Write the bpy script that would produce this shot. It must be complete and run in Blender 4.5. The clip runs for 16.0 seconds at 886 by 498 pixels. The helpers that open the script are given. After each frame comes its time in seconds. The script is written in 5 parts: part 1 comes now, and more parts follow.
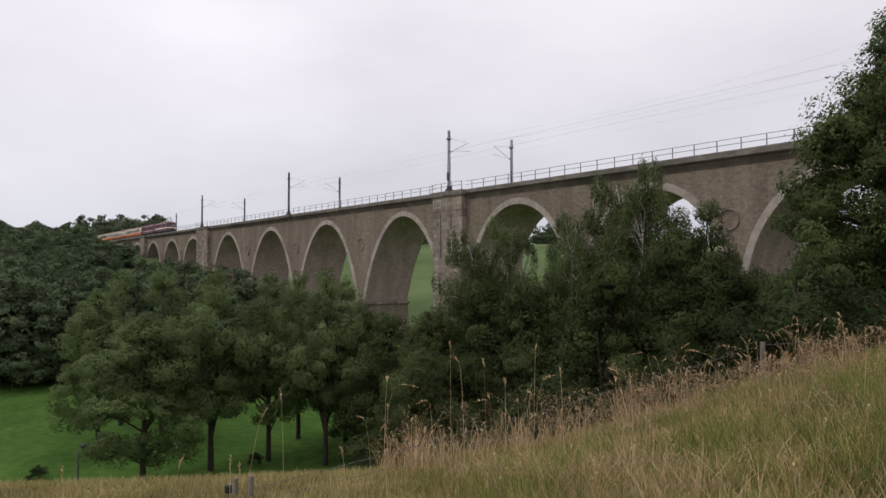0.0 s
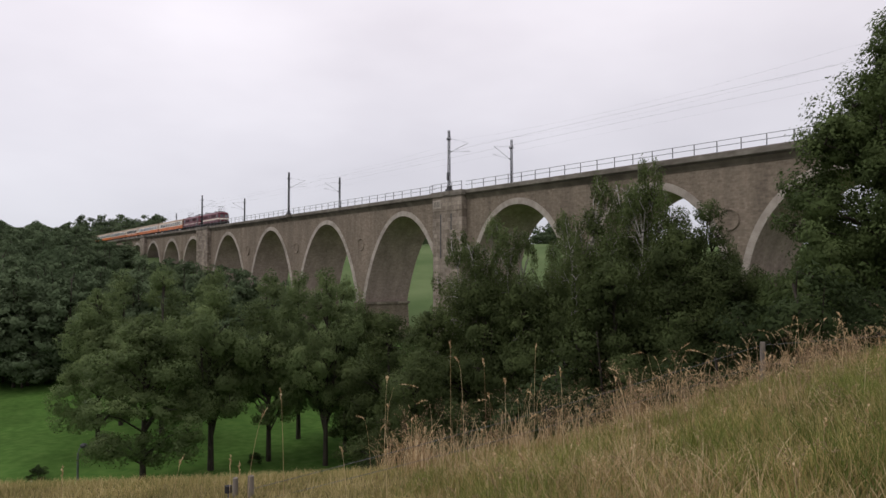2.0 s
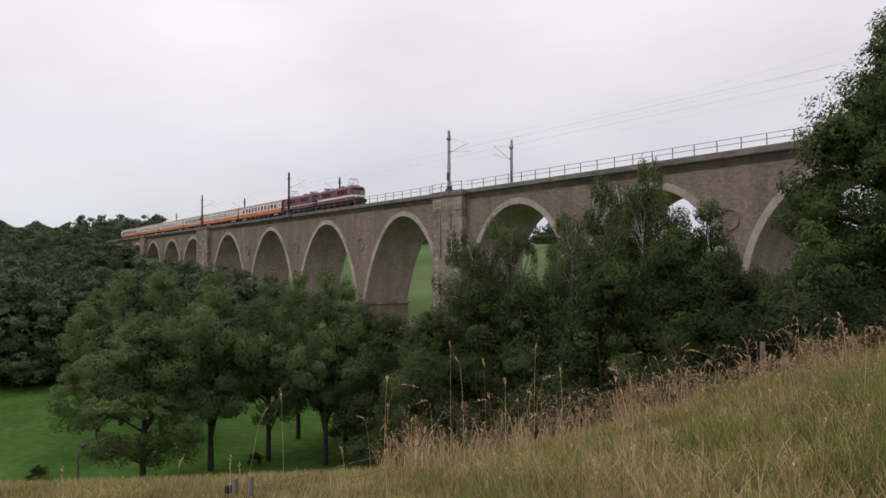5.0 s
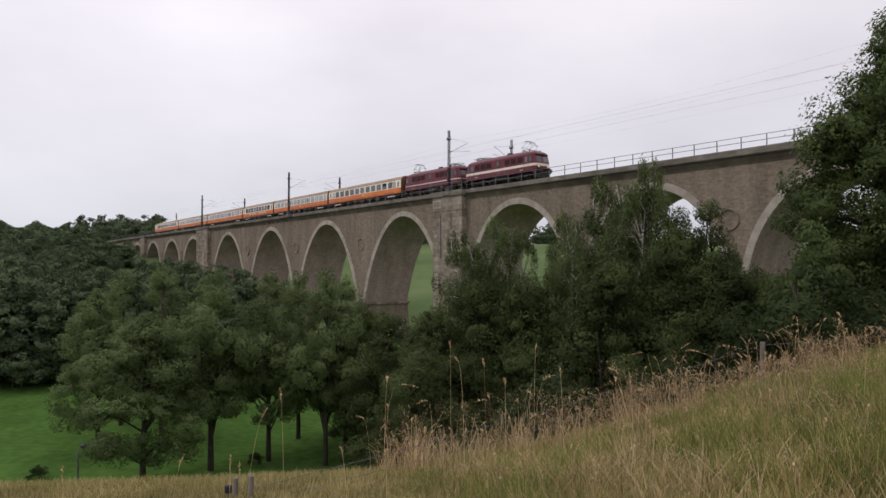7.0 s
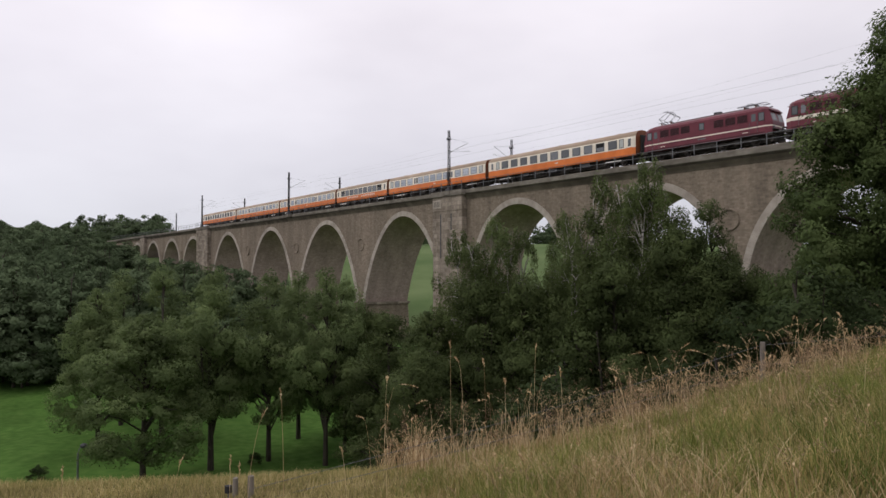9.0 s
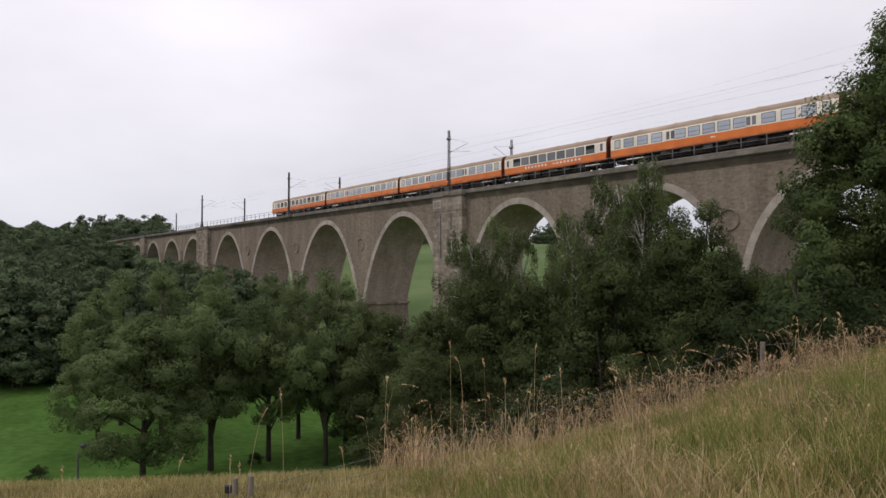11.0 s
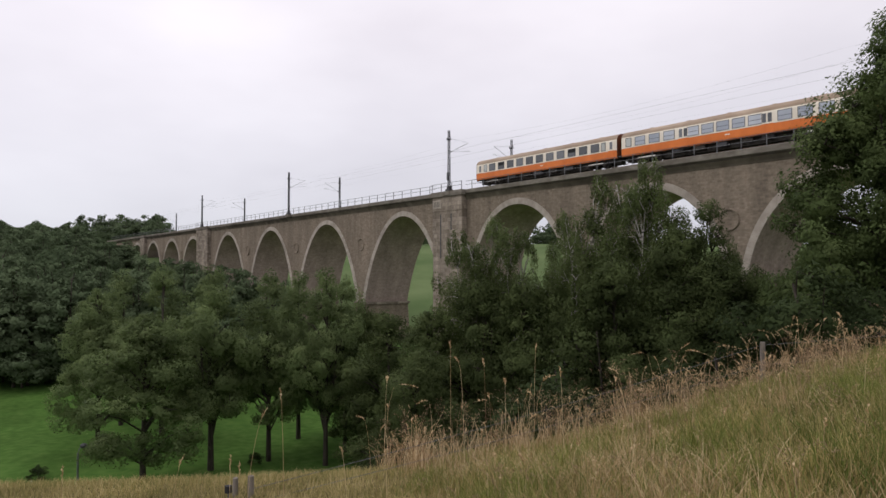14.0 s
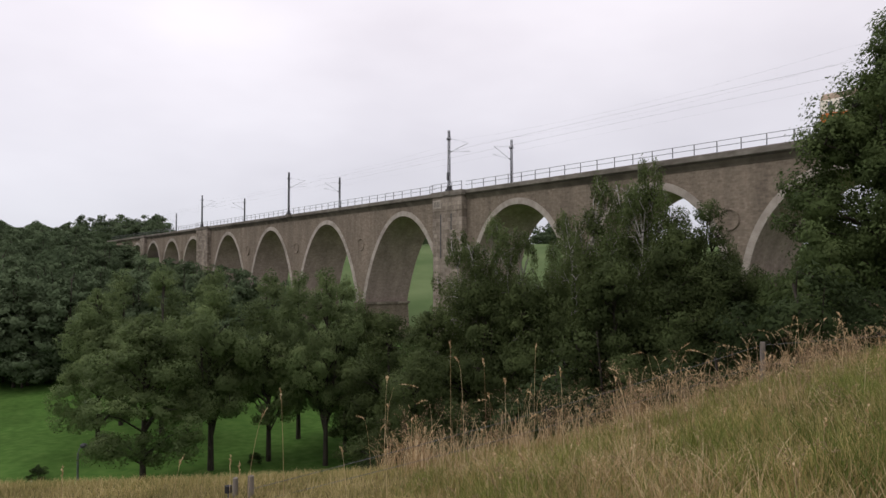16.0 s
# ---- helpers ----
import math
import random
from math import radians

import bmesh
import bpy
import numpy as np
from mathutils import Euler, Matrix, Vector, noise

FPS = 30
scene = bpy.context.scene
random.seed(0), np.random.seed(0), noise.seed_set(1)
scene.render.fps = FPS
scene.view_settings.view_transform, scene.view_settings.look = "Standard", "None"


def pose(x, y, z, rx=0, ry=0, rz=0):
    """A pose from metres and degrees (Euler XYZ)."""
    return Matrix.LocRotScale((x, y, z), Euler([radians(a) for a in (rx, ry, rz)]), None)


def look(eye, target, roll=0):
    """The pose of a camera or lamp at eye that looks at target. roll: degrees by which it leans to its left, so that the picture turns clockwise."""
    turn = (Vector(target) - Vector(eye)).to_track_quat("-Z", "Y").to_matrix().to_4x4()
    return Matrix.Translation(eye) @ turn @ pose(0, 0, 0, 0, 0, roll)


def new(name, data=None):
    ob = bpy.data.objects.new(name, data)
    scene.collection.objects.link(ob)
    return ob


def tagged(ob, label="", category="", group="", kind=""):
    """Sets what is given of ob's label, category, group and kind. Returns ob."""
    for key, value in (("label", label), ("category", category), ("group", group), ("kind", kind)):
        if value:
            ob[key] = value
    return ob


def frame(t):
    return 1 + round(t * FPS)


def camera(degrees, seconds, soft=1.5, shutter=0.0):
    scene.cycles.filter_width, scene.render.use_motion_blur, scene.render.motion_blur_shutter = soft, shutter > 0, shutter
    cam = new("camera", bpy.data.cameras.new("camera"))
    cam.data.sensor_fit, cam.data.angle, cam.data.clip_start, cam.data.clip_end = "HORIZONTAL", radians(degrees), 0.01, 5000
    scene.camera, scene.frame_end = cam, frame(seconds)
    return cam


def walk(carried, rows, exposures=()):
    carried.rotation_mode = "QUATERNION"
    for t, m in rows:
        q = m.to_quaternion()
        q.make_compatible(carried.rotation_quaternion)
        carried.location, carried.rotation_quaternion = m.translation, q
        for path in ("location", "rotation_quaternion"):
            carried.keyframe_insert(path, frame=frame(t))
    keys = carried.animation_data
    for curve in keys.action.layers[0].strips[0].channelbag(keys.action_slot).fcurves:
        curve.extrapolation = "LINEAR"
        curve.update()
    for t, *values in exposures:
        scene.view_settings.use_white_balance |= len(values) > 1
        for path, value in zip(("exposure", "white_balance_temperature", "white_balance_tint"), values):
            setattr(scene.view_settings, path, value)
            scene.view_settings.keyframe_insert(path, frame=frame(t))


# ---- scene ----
cam = camera(64.6, 16.0, soft=1.5)
CAM = pose(0, 0, 0, 91.87, 0, 52.775)
walk(cam, [(0, CAM), (16.0, CAM)], exposures=[(0, 0.0), (8.0, 0.02), (11.5, 0.07), (16.0, 0.07)])

# ---------------------------------------------------------------- world, light
FWD = Vector((-0.7963, 0.6049, 0))
RGT = Vector((0.6049, 0.7963, 0))
SUN_EL, SUN_AZ = radians(55), radians(200)


def build_world():
    world = bpy.data.worlds.new("overcast_sky")
    scene.world = world
    world.use_nodes = True
    nt = world.node_tree
    nt.nodes.clear()
    n, l = nt.nodes.new, nt.links.new
    out, bg = n("ShaderNodeOutputWorld"), n("ShaderNodeBackground")
    sky = n("ShaderNodeTexSky")
    sky.sky_type, sky.sun_disc = "NISHITA", False
    sky.sun_elevation, sky.sun_rotation = SUN_EL, SUN_AZ
    dim = n("ShaderNodeMix")
    dim.data_type = "RGBA"
    dim.blend_type = "MULTIPLY"
    dim.inputs["Factor"].default_value = 1.0
    dim.inputs["B"].default_value = (0.10, 0.10, 0.10, 1)
    co, mp = n("ShaderNodeTexCoord"), n("ShaderNodeMapping")
    mp.inputs["Scale"].default_value = (1.6, 1.6, 4.2)
    no = n("ShaderNodeTexNoise")
    no.inputs["Scale"].default_value, no.inputs["Detail"].default_value = 1.5, 4
    no.inputs["Roughness"].default_value = 0.5
    ramp = n("ShaderNodeValToRGB")
    ramp.color_ramp.elements[0].position, ramp.color_ramp.elements[0].color = 0.3, (0.675, 0.635, 0.685, 1)
    ramp.color_ramp.elements[1].position, ramp.color_ramp.elements[1].color = 0.7, (0.81, 0.765, 0.815, 1)
    sep, grad = n("ShaderNodeSeparateXYZ"), n("ShaderNodeValToRGB")
    els = grad.color_ramp.elements
    els[0].position, els[0].color = 0.0, (0.66, 0.71, 0.745, 1)
    els[1].position, els[1].color = 1.0, (1.32, 1.32, 1.32, 1)
    e = els.new(0.12)
    e.color = (0.875, 0.905, 0.92, 1)
    e = els.new(0.34)
    e.color = (1.10, 1.10, 1.10, 1)
    mul = n("ShaderNodeMix")
    mul.data_type, mul.blend_type = "RGBA", "MULTIPLY"
    mul.inputs["Factor"].default_value = 1.0
    mix = n("ShaderNodeMix")
    mix.data_type = "RGBA"
    mix.inputs["Factor"].default_value = 0.93
    l(co.outputs["Generated"], mp.inputs["Vector"])
    l(mp.outputs["Vector"], no.inputs["Vector"])
    l(no.outputs["Fac"], ramp.inputs["Fac"])
    l(co.outputs["Generated"], sep.inputs["Vector"])
    l(sep.outputs["Z"], grad.inputs["Fac"])
    dv, dr, side = n("ShaderNodeVectorMath"), n("ShaderNodeMapRange"), n("ShaderNodeMix")
    dv.operation = "DOT_PRODUCT"
    dv.inputs[1].default_value = RGT
    dr.inputs["From Min"].default_value, dr.inputs["From Max"].default_value = -0.6, 0.6
    dr.inputs["To Min"].default_value, dr.inputs["To Max"].default_value = 1.02, 0.86
    side.data_type, side.blend_type = "RGBA", "MULTIPLY"
    side.inputs["Factor"].default_value = 1.0
    l(co.outputs["Generated"], dv.inputs[0])
    l(dv.outputs["Value"], dr.inputs["Value"])
    l(ramp.outputs["Color"], side.inputs["A"])
    l(dr.outputs["Result"], side.inputs["B"])
    l(side.outputs["Result"], mul.inputs["A"])
    l(grad.outputs["Color"], mul.inputs["B"])
    l(sky.outputs["Color"], dim.inputs["A"])
    l(dim.outputs["Result"], mix.inputs["A"])
    l(mul.outputs["Result"], mix.inputs["B"])
    l(mix.outputs["Result"], bg.inputs["Color"])
    bg.inputs["Strength"].default_value = 1.22
    l(bg.outputs["Background"], out.inputs["Surface"])


build_world()
sun = new("sun", bpy.data.lights.new("sun", "SUN"))
sun.data.energy, sun.data.angle, sun.data.color = 0.6, radians(25), (1.0, 0.96, 0.9)
sun.matrix_world = look((0, 0, 0), (-math.sin(SUN_AZ) * math.cos(SUN_EL), -math.cos(SUN_AZ) * math.cos(SUN_EL), -math.sin(SUN_EL)))


# ---------------------------------------------------------------- materials
def material(name, stops, rough=0.8, scale=3.0, detail=6, stretch=(1, 1, 1), bump=0.0, bump_scale=30.0,
             metal=0.0, island=0.0, obj_rand=0.0, big=0.0, big_scale=0.15, translucent=0.0, spec=0.3):
    """Noise between the colour stops, larger stains, and fine relief."""
    m = bpy.data.materials.new(name)
    m.use_nodes = True
    nt = m.node_tree
    n, l = nt.nodes.new, nt.links.new
    bsdf = nt.nodes["Principled BSDF"]
    bsdf.inputs["Roughness"].default_value, bsdf.inputs["Metallic"].default_value = rough, metal
    bsdf.inputs["Specular IOR Level"].default_value = spec
    geo, mp = n("ShaderNodeTexCoord"), n("ShaderNodeMapping")
    mp.inputs["Scale"].default_value = stretch
    l(geo.outputs["Object"], mp.inputs["Vector"])
    no = n("ShaderNodeTexNoise")
    no.inputs["Scale"].default_value, no.inputs["Detail"].default_value = scale, detail
    l(mp.outputs["Vector"], no.inputs["Vector"])
    fac = no.outputs["Fac"]
    g = n("ShaderNodeNewGeometry")
    if island:
        mx = n("ShaderNodeMix")
        mx.inputs["Factor"].default_value = island
        l(fac, mx.inputs["A"])
        l(g.outputs["Random Per Island"], mx.inputs["B"])
        fac = mx.outputs["Result"]
    if obj_rand:
        info, mx = n("ShaderNodeObjectInfo"), n("ShaderNodeMix")
        mx.inputs["Factor"].default_value = obj_rand
        l(fac, mx.inputs["A"])
        l(info.outputs["Random"], mx.inputs["B"])
        fac = mx.outputs["Result"]
    ramp = n("ShaderNodeValToRGB")
    els = ramp.color_ramp.elements
    els[0].position, els[0].color = stops[0][0], (*stops[0][1], 1)
    els[1].position, els[1].color = stops[-1][0], (*stops[-1][1], 1)
    for p, c in stops[1:-1]:
        els.new(p).color = (*c, 1)
    l(fac, ramp.inputs["Fac"])
    col = ramp.outputs["Color"]
    if big:
        b, r2, mx = n("ShaderNodeTexNoise"), n("ShaderNodeMapRange"), n("ShaderNodeMix")
        b.inputs["Scale"].default_value, b.inputs["Detail"].default_value = big_scale, 4
        l(g.outputs["Position"], b.inputs["Vector"])
        r2.inputs["From Min"].default_value, r2.inputs["From Max"].default_value = 0.3, 0.7
        r2.inputs["To Min"].default_value, r2.inputs["To Max"].default_value = 1 - big, 1 + big * 0.4
        l(b.outputs["Fac"], r2.inputs["Value"])
        mx.data_type, mx.blend_type = "RGBA", "MULTIPLY"
        mx.inputs["Factor"].default_value = 1
        l(col, mx.inputs["A"])
        l(r2.outputs["Result"], mx.inputs["B"])
        col = mx.outputs["Result"]
    l(col, bsdf.inputs["Base Color"])
    if bump:
        bn, bp = n("ShaderNodeTexNoise"), n("ShaderNodeBump")
        bn.inputs["Scale"].default_value, bn.inputs["Detail"].default_value = bump_scale, 5
        l(mp.outputs["Vector"], bn.inputs["Vector"])
        bp.inputs["Strength"].default_value, bp.inputs["Distance"].default_value = bump, 0.03
        l(bn.outputs["Fac"], bp.inputs["Height"])
        l(bp.outputs["Normal"], bsdf.inputs["Normal"])
    if translucent:
        tr, ms = n("ShaderNodeBsdfTranslucent"), n("ShaderNodeMixShader")
        ms.inputs["Fac"].default_value = translucent
        l(col, tr.inputs["Color"])
        l(bsdf.outputs["BSDF"], ms.inputs[1])
        l(tr.outputs["BSDF"], ms.inputs[2])
        l(ms.outputs["Shader"], nt.nodes["Material Output"].inputs["Surface"])
    return m


def masonry(name, dark, light, mortar, w, h, streak=0.35):
    """Coursed quarry stone: brick pattern along x and z, with stains and rain streaks."""
    m = bpy.data.materials.new(name)
    m.use_nodes = True
    nt = m.node_tree
    n, l = nt.nodes.new, nt.links.new
    bsdf = nt.nodes["Principled BSDF"]
    bsdf.inputs["Roughness"].default_value, bsdf.inputs["Specular IOR Level"].default_value = 0.92, 0.15
    g, sep, mx, cb = n("ShaderNodeNewGeometry"), n("ShaderNodeSeparateXYZ"), n("ShaderNodeMath"), n("ShaderNodeCombineXYZ")
    l(g.outputs["Position"], sep.inputs["Vector"])
    mx.operation = "ADD"
    l(sep.outputs["X"], mx.inputs[0])
    l(sep.outputs["Y"], mx.inputs[1])
    wob, wv = n("ShaderNodeTexNoise"), n("ShaderNodeVectorMath")
    wob.inputs["Scale"].default_value = 1.1
    l(g.outputs["Position"], wob.inputs["Vector"])
    wv.operation = "MULTIPLY_ADD"
    wv.inputs[1].default_value = (0.35, 0.16, 0.0)
    l(mx.outputs["Value"], cb.inputs["X"])
    l(sep.outputs["Z"], cb.inputs["Y"])
    l(wob.outputs["Color"], wv.inputs[0])
    l(cb.outputs["Vector"], wv.inputs[2])
    br = n("ShaderNodeTexBrick")
    br.inputs["Scale"].default_value = 1.0
    br.inputs["Brick Width"].default_value, br.inputs["Row Height"].default_value = w, h
    br.inputs["Mortar Size"].default_value, br.inputs["Mortar Smooth"].default_value = 0.022, 0.5
    br.inputs["Color1"].default_value, br.inputs["Color2"].default_value = (*dark, 1), (*light, 1)
    br.inputs["Mortar"].default_value = (*mortar, 1)
    l(wv.outputs["Vector"], br.inputs["Vector"])
    st, mp, r, mul = n("ShaderNodeTexNoise"), n("ShaderNodeMapping"), n("ShaderNodeMapRange"), n("ShaderNodeMix")
    mp.inputs["Scale"].default_value = (1.0, 1.0, 0.16)
    st.inputs["Scale"].default_value, st.inputs["Detail"].default_value, st.inputs["Roughness"].default_value = 0.55, 7, 0.65
    l(g.outputs["Position"], mp.inputs["Vector"])
    l(mp.outputs["Vector"], st.inputs["Vector"])
    r.inputs["From Min"].default_value, r.inputs["From Max"].default_value = 0.32, 0.66
    r.inputs["To Min"].default_value, r.inputs["To Max"].default_value = 1 - streak, 1.12
    l(st.outputs["Fac"], r.inputs["Value"])
    mul.data_type, mul.blend_type = "RGBA", "MULTIPLY"
    mul.inputs["Factor"].default_value = 1
    l(br.outputs["Color"], mul.inputs["A"])
    l(r.outputs["Result"], mul.inputs["B"])
    fine, fr, m2 = n("ShaderNodeTexNoise"), n("ShaderNodeMapRange"), n("ShaderNodeMix")
    fine.inputs["Scale"].default_value, fine.inputs["Detail"].default_value = 3.2, 6
    l(g.outputs["Position"], fine.inputs["Vector"])
    fr.inputs["From Min"].default_value, fr.inputs["From Max"].default_value = 0.3, 0.7
    fr.inputs["To Min"].default_value, fr.inputs["To Max"].default_value = 0.84, 1.13
    l(fine.outputs["Fac"], fr.inputs["Value"])
    m2.data_type, m2.blend_type = "RGBA", "MULTIPLY"
    m2.inputs["Factor"].default_value = 1
    l(mul.outputs["Result"], m2.inputs["A"])
    l(fr.outputs["Result"], m2.inputs["B"])
    l(m2.outputs["Result"], bsdf.inputs["Base Color"])
    bp = n("ShaderNodeBump")
    bp.inputs["Strength"].default_value, bp.inputs["Distance"].default_value = 0.6, 0.03
    l(br.outputs["Fac"], bp.inputs["Height"])
    bp.invert = True
    l(bp.outputs["Normal"], bsdf.inputs["Normal"])
    return m


STONE = masonry("quarry_stone", (0.198, 0.160, 0.120), (0.268, 0.220, 0.168), (0.225, 0.188, 0.146), 0.50, 0.21, 0.32)
BARREL = masonry("vault_stone", (0.38, 0.295, 0.265), (0.46, 0.36, 0.325), (0.42, 0.33, 0.295), 0.6, 0.28, 0.25)
ASHLAR = masonry("dressed_stone", (0.20, 0.166, 0.130), (0.37, 0.315, 0.255), (0.22, 0.185, 0.148), 1.05, 0.55, 0.4)
RINGSTONE = material("pale_voussoir_stone", [(0.3, (0.34, 0.30, 0.25)), (0.7, (0.47, 0.42, 0.36))], 0.9, 1.2, 8, bump=0.3, big=0.25, big_scale=0.3, spec=0.15)
CONCRETE = material("weathered_cornice_concrete", [(0.25, (0.12, 0.105, 0.085)), (0.55, (0.20, 0.18, 0.15)), (0.8, (0.29, 0.265, 0.23))], 0.95, 0.9, 9, (1, 1, 2.5), 0.4, 8, big=0.3, big_scale=0.12, spec=0.1)
# Stained stone for the cornice cove; the overhang's shadow is put into its colour.
COVE_SHADE = material("shade_darkened_stained_stone", [(0.25, (0.091, 0.076, 0.059)), (0.55, (0.152, 0.129, 0.101)), (0.8, (0.232, 0.199, 0.159))], 0.95, 0.7, 9, (1, 1, 0.6), 0.4, 8, big=0.35, big_scale=0.12, spec=0.1)
BALLAST = material("track_ballast", [(0.3, (0.06, 0.05, 0.045)), (0.7, (0.17, 0.15, 0.13))], 0.95, 12, bump=0.8, bump_scale=20)
RAILSTEEL = material("rusty_rail_steel", [(0.3, (0.09, 0.05, 0.035)), (0.7, (0.2, 0.13, 0.09))], 0.6, 8, metal=0.4)
GALV = material("grey_painted_steel", [(0.3, (0.10, 0.105, 0.11)), (0.7, (0.19, 0.195, 0.20))], 0.6, 5, metal=0.3, bump=0.1)
DARKSTEEL = material("dark_steel", [(0.3, (0.045, 0.045, 0.05)), (0.7, (0.09, 0.09, 0.095))], 0.6, 5, metal=0.3)
MASTSTEEL = material("weathered_mast_steel", [(0.3, (0.014, 0.014, 0.015)), (0.7, (0.034, 0.034, 0.036))], 0.85, 5, spec=0.08)
WIRE = material("oxidised_copper_wire", [(0.3, (0.24, 0.24, 0.25)), (0.7, (0.34, 0.34, 0.35))], 0.6, 5, metal=0.3)
LEAF_ASH = material("ash_foliage", [(0.15, (0.091, 0.125, 0.051)), (0.5, (0.160, 0.214, 0.084)), (0.85, (0.274, 0.332, 0.143))], 0.6, 0.4, 3, island=0.10, translucent=0.45, big=0.4, big_scale=0.35, spec=0.08)
LEAF_DARK = material("maple_foliage", [(0.15, (0.047, 0.064, 0.025)), (0.5, (0.083, 0.110, 0.040)), (0.85, (0.143, 0.180, 0.067))], 0.6, 0.4, 3, island=0.10, translucent=0.42, big=0.4, big_scale=0.35, spec=0.06)
# Bush leaves: shade under the crowns is put into the base colour.
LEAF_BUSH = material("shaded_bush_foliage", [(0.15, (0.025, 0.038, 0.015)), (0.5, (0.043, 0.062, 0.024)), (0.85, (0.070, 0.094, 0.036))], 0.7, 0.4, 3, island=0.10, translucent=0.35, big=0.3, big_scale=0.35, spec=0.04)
LEAF_BIRCH = material("birch_foliage", [(0.15, (0.068, 0.093, 0.033)), (0.5, (0.119, 0.155, 0.056)), (0.85, (0.190, 0.231, 0.095))], 0.6, 0.4, 3, island=0.22, translucent=0.45, big=0.4, big_scale=0.4, spec=0.08)
LEAF_OAK = material("oak_foliage", [(0.15, (0.055, 0.081, 0.028)), (0.5, (0.096, 0.133, 0.046)), (0.85, (0.158, 0.204, 0.075))], 0.6, 0.4, 3, island=0.10, translucent=0.4, big=0.35, big_scale=0.35, spec=0.07)
# Distance haze is put into this leaf colour: paler and bluer than near trees.
LEAF_FAR = material("haze_paled_far_foliage", [(0.15, (0.074, 0.107, 0.056)), (0.5, (0.112, 0.152, 0.080)), (0.85, (0.156, 0.200, 0.110))], 0.8, 0.3, 3, island=0.18, obj_rand=0.35, translucent=0.3, big=0.3, big_scale=0.1, spec=0.03)
BARK = material("dark_bark", [(0.3, (0.025, 0.020, 0.016)), (0.7, (0.07, 0.058, 0.045))], 0.95, 6, 8, (1, 1, 0.2), 0.8, 12)
BIRCHBARK = material("birch_bark", [(0.34, (0.05, 0.045, 0.04)), (0.45, (0.30, 0.28, 0.25)), (0.8, (0.52, 0.50, 0.46))], 0.8, 3, 6, (0.6, 0.6, 3), 0.4, 10)
GRASS = material("dry_meadow_grass", [(0.08, (0.051, 0.092, 0.018)), (0.36, (0.156, 0.204, 0.046)), (0.54, (0.331, 0.281, 0.101)), (0.85, (0.570, 0.432, 0.207))], 0.75, 0.9, 4, island=0.6, translucent=0.2, big=0.3, big_scale=0.7, spec=0.15)
MOWN = material("mown_dry_grass", [(0.10, (0.13, 0.145, 0.045)), (0.40, (0.29, 0.265, 0.10)), (0.62, (0.46, 0.38, 0.175)), (0.9, (0.62, 0.51, 0.28))], 0.8, 0.8, 4, island=0.5, translucent=0.2, big=0.3, big_scale=0.6, spec=0.1)
STRAW = material("seeding_grass_straw", [(0.2, (0.31, 0.205, 0.105)), (0.55, (0.53, 0.39, 0.215)), (0.9, (0.78, 0.63, 0.40))], 0.8, 2, 3, island=0.7, translucent=0.2, spec=0.15)
PANICLE = material("feathery_grass_heads", [(0.2, (0.20, 0.130, 0.080)), (0.55, (0.34, 0.235, 0.145)), (0.9, (0.52, 0.40, 0.265))], 0.85, 2, 3, island=0.6, translucent=0.25, spec=0.1)
GREENBLADE = material("lush_grass_blades", [(0.15, (0.095, 0.128, 0.030)), (0.5, (0.190, 0.215, 0.052)), (0.85, (0.33, 0.325, 0.105))], 0.7, 0.9, 4, island=0.5, translucent=0.3, spec=0.15)
WOODPOST = material("weathered_fence_wood", [(0.3, (0.11, 0.095, 0.078)), (0.7, (0.26, 0.235, 0.2))], 0.9, 5, 8, (4, 4, 0.4), 0.6, 14)


# ---------------------------------------------------------------- mesh helpers
def mesh_from(name, bm, mat, smooth=False):
    me = bpy.data.meshes.new(name)
    bmesh.ops.recalc_face_normals(bm, faces=bm.faces)
    bm.to_mesh(me)
    bm.free()
    me.materials.append(mat)
    if smooth:
        me.polygons.foreach_set("use_smooth", [True] * len(me.polygons))
    return me


def part(name, bm, mat, parent, label="", smooth=False, m=None):
    """Link a bmesh, or a mesh, as one object under its thing."""
    me = bm if isinstance(bm, bpy.types.Mesh) else mesh_from(name, bm, mat, smooth)
    ob = new(name, me)
    ob.parent = parent
    if m is not None:
        ob.matrix_basis = m
    return tagged(ob, label)


def box(bm, x0, x1, y0, y1, z0, z1, bevel=0.0):
    r = bmesh.ops.create_cube(bm, size=1)
    bmesh.ops.transform(bm, verts=r["verts"], matrix=Matrix.LocRotScale(((x0 + x1) / 2, (y0 + y1) / 2, (z0 + z1) / 2), None, (x1 - x0, y1 - y0, z1 - z0)))
    if bevel:
        edges = {e for v in r["verts"] for e in v.link_edges}
        bmesh.ops.bevel(bm, geom=list(edges), offset=bevel, segments=2, affect="EDGES", profile=0.5)
    return bm


def boxes(*dims, bevel=0.0):
    bm = bmesh.new()
    for d in dims:
        box(bm, *d, bevel=bevel)
    return bm


def rod(bm, a, b, r0, r1=None, n=6):
    a, b = Vector(a), Vector(b)
    r1 = r0 if r1 is None else r1
    q = (b - a).to_track_quat("Z", "Y").to_matrix()
    rings = []
    for c, r in ((a, r0), (b, r1)):
        rings.append([bm.verts.new(c + q @ Vector((r * math.cos(k * math.tau / n), r * math.sin(k * math.tau / n), 0))) for k in range(n)])
    for k in range(n):
        bm.faces.new((rings[0][k], rings[0][(k + 1) % n], rings[1][(k + 1) % n], rings[1][k]))
    bm.faces.new(rings[0][::-1])
    bm.faces.new(rings[1])
    return bm


def rods(pairs, r, n=6):
    bm = bmesh.new()
    for a, b in pairs:
        rod(bm, a, b, r, n=n)
    return bm


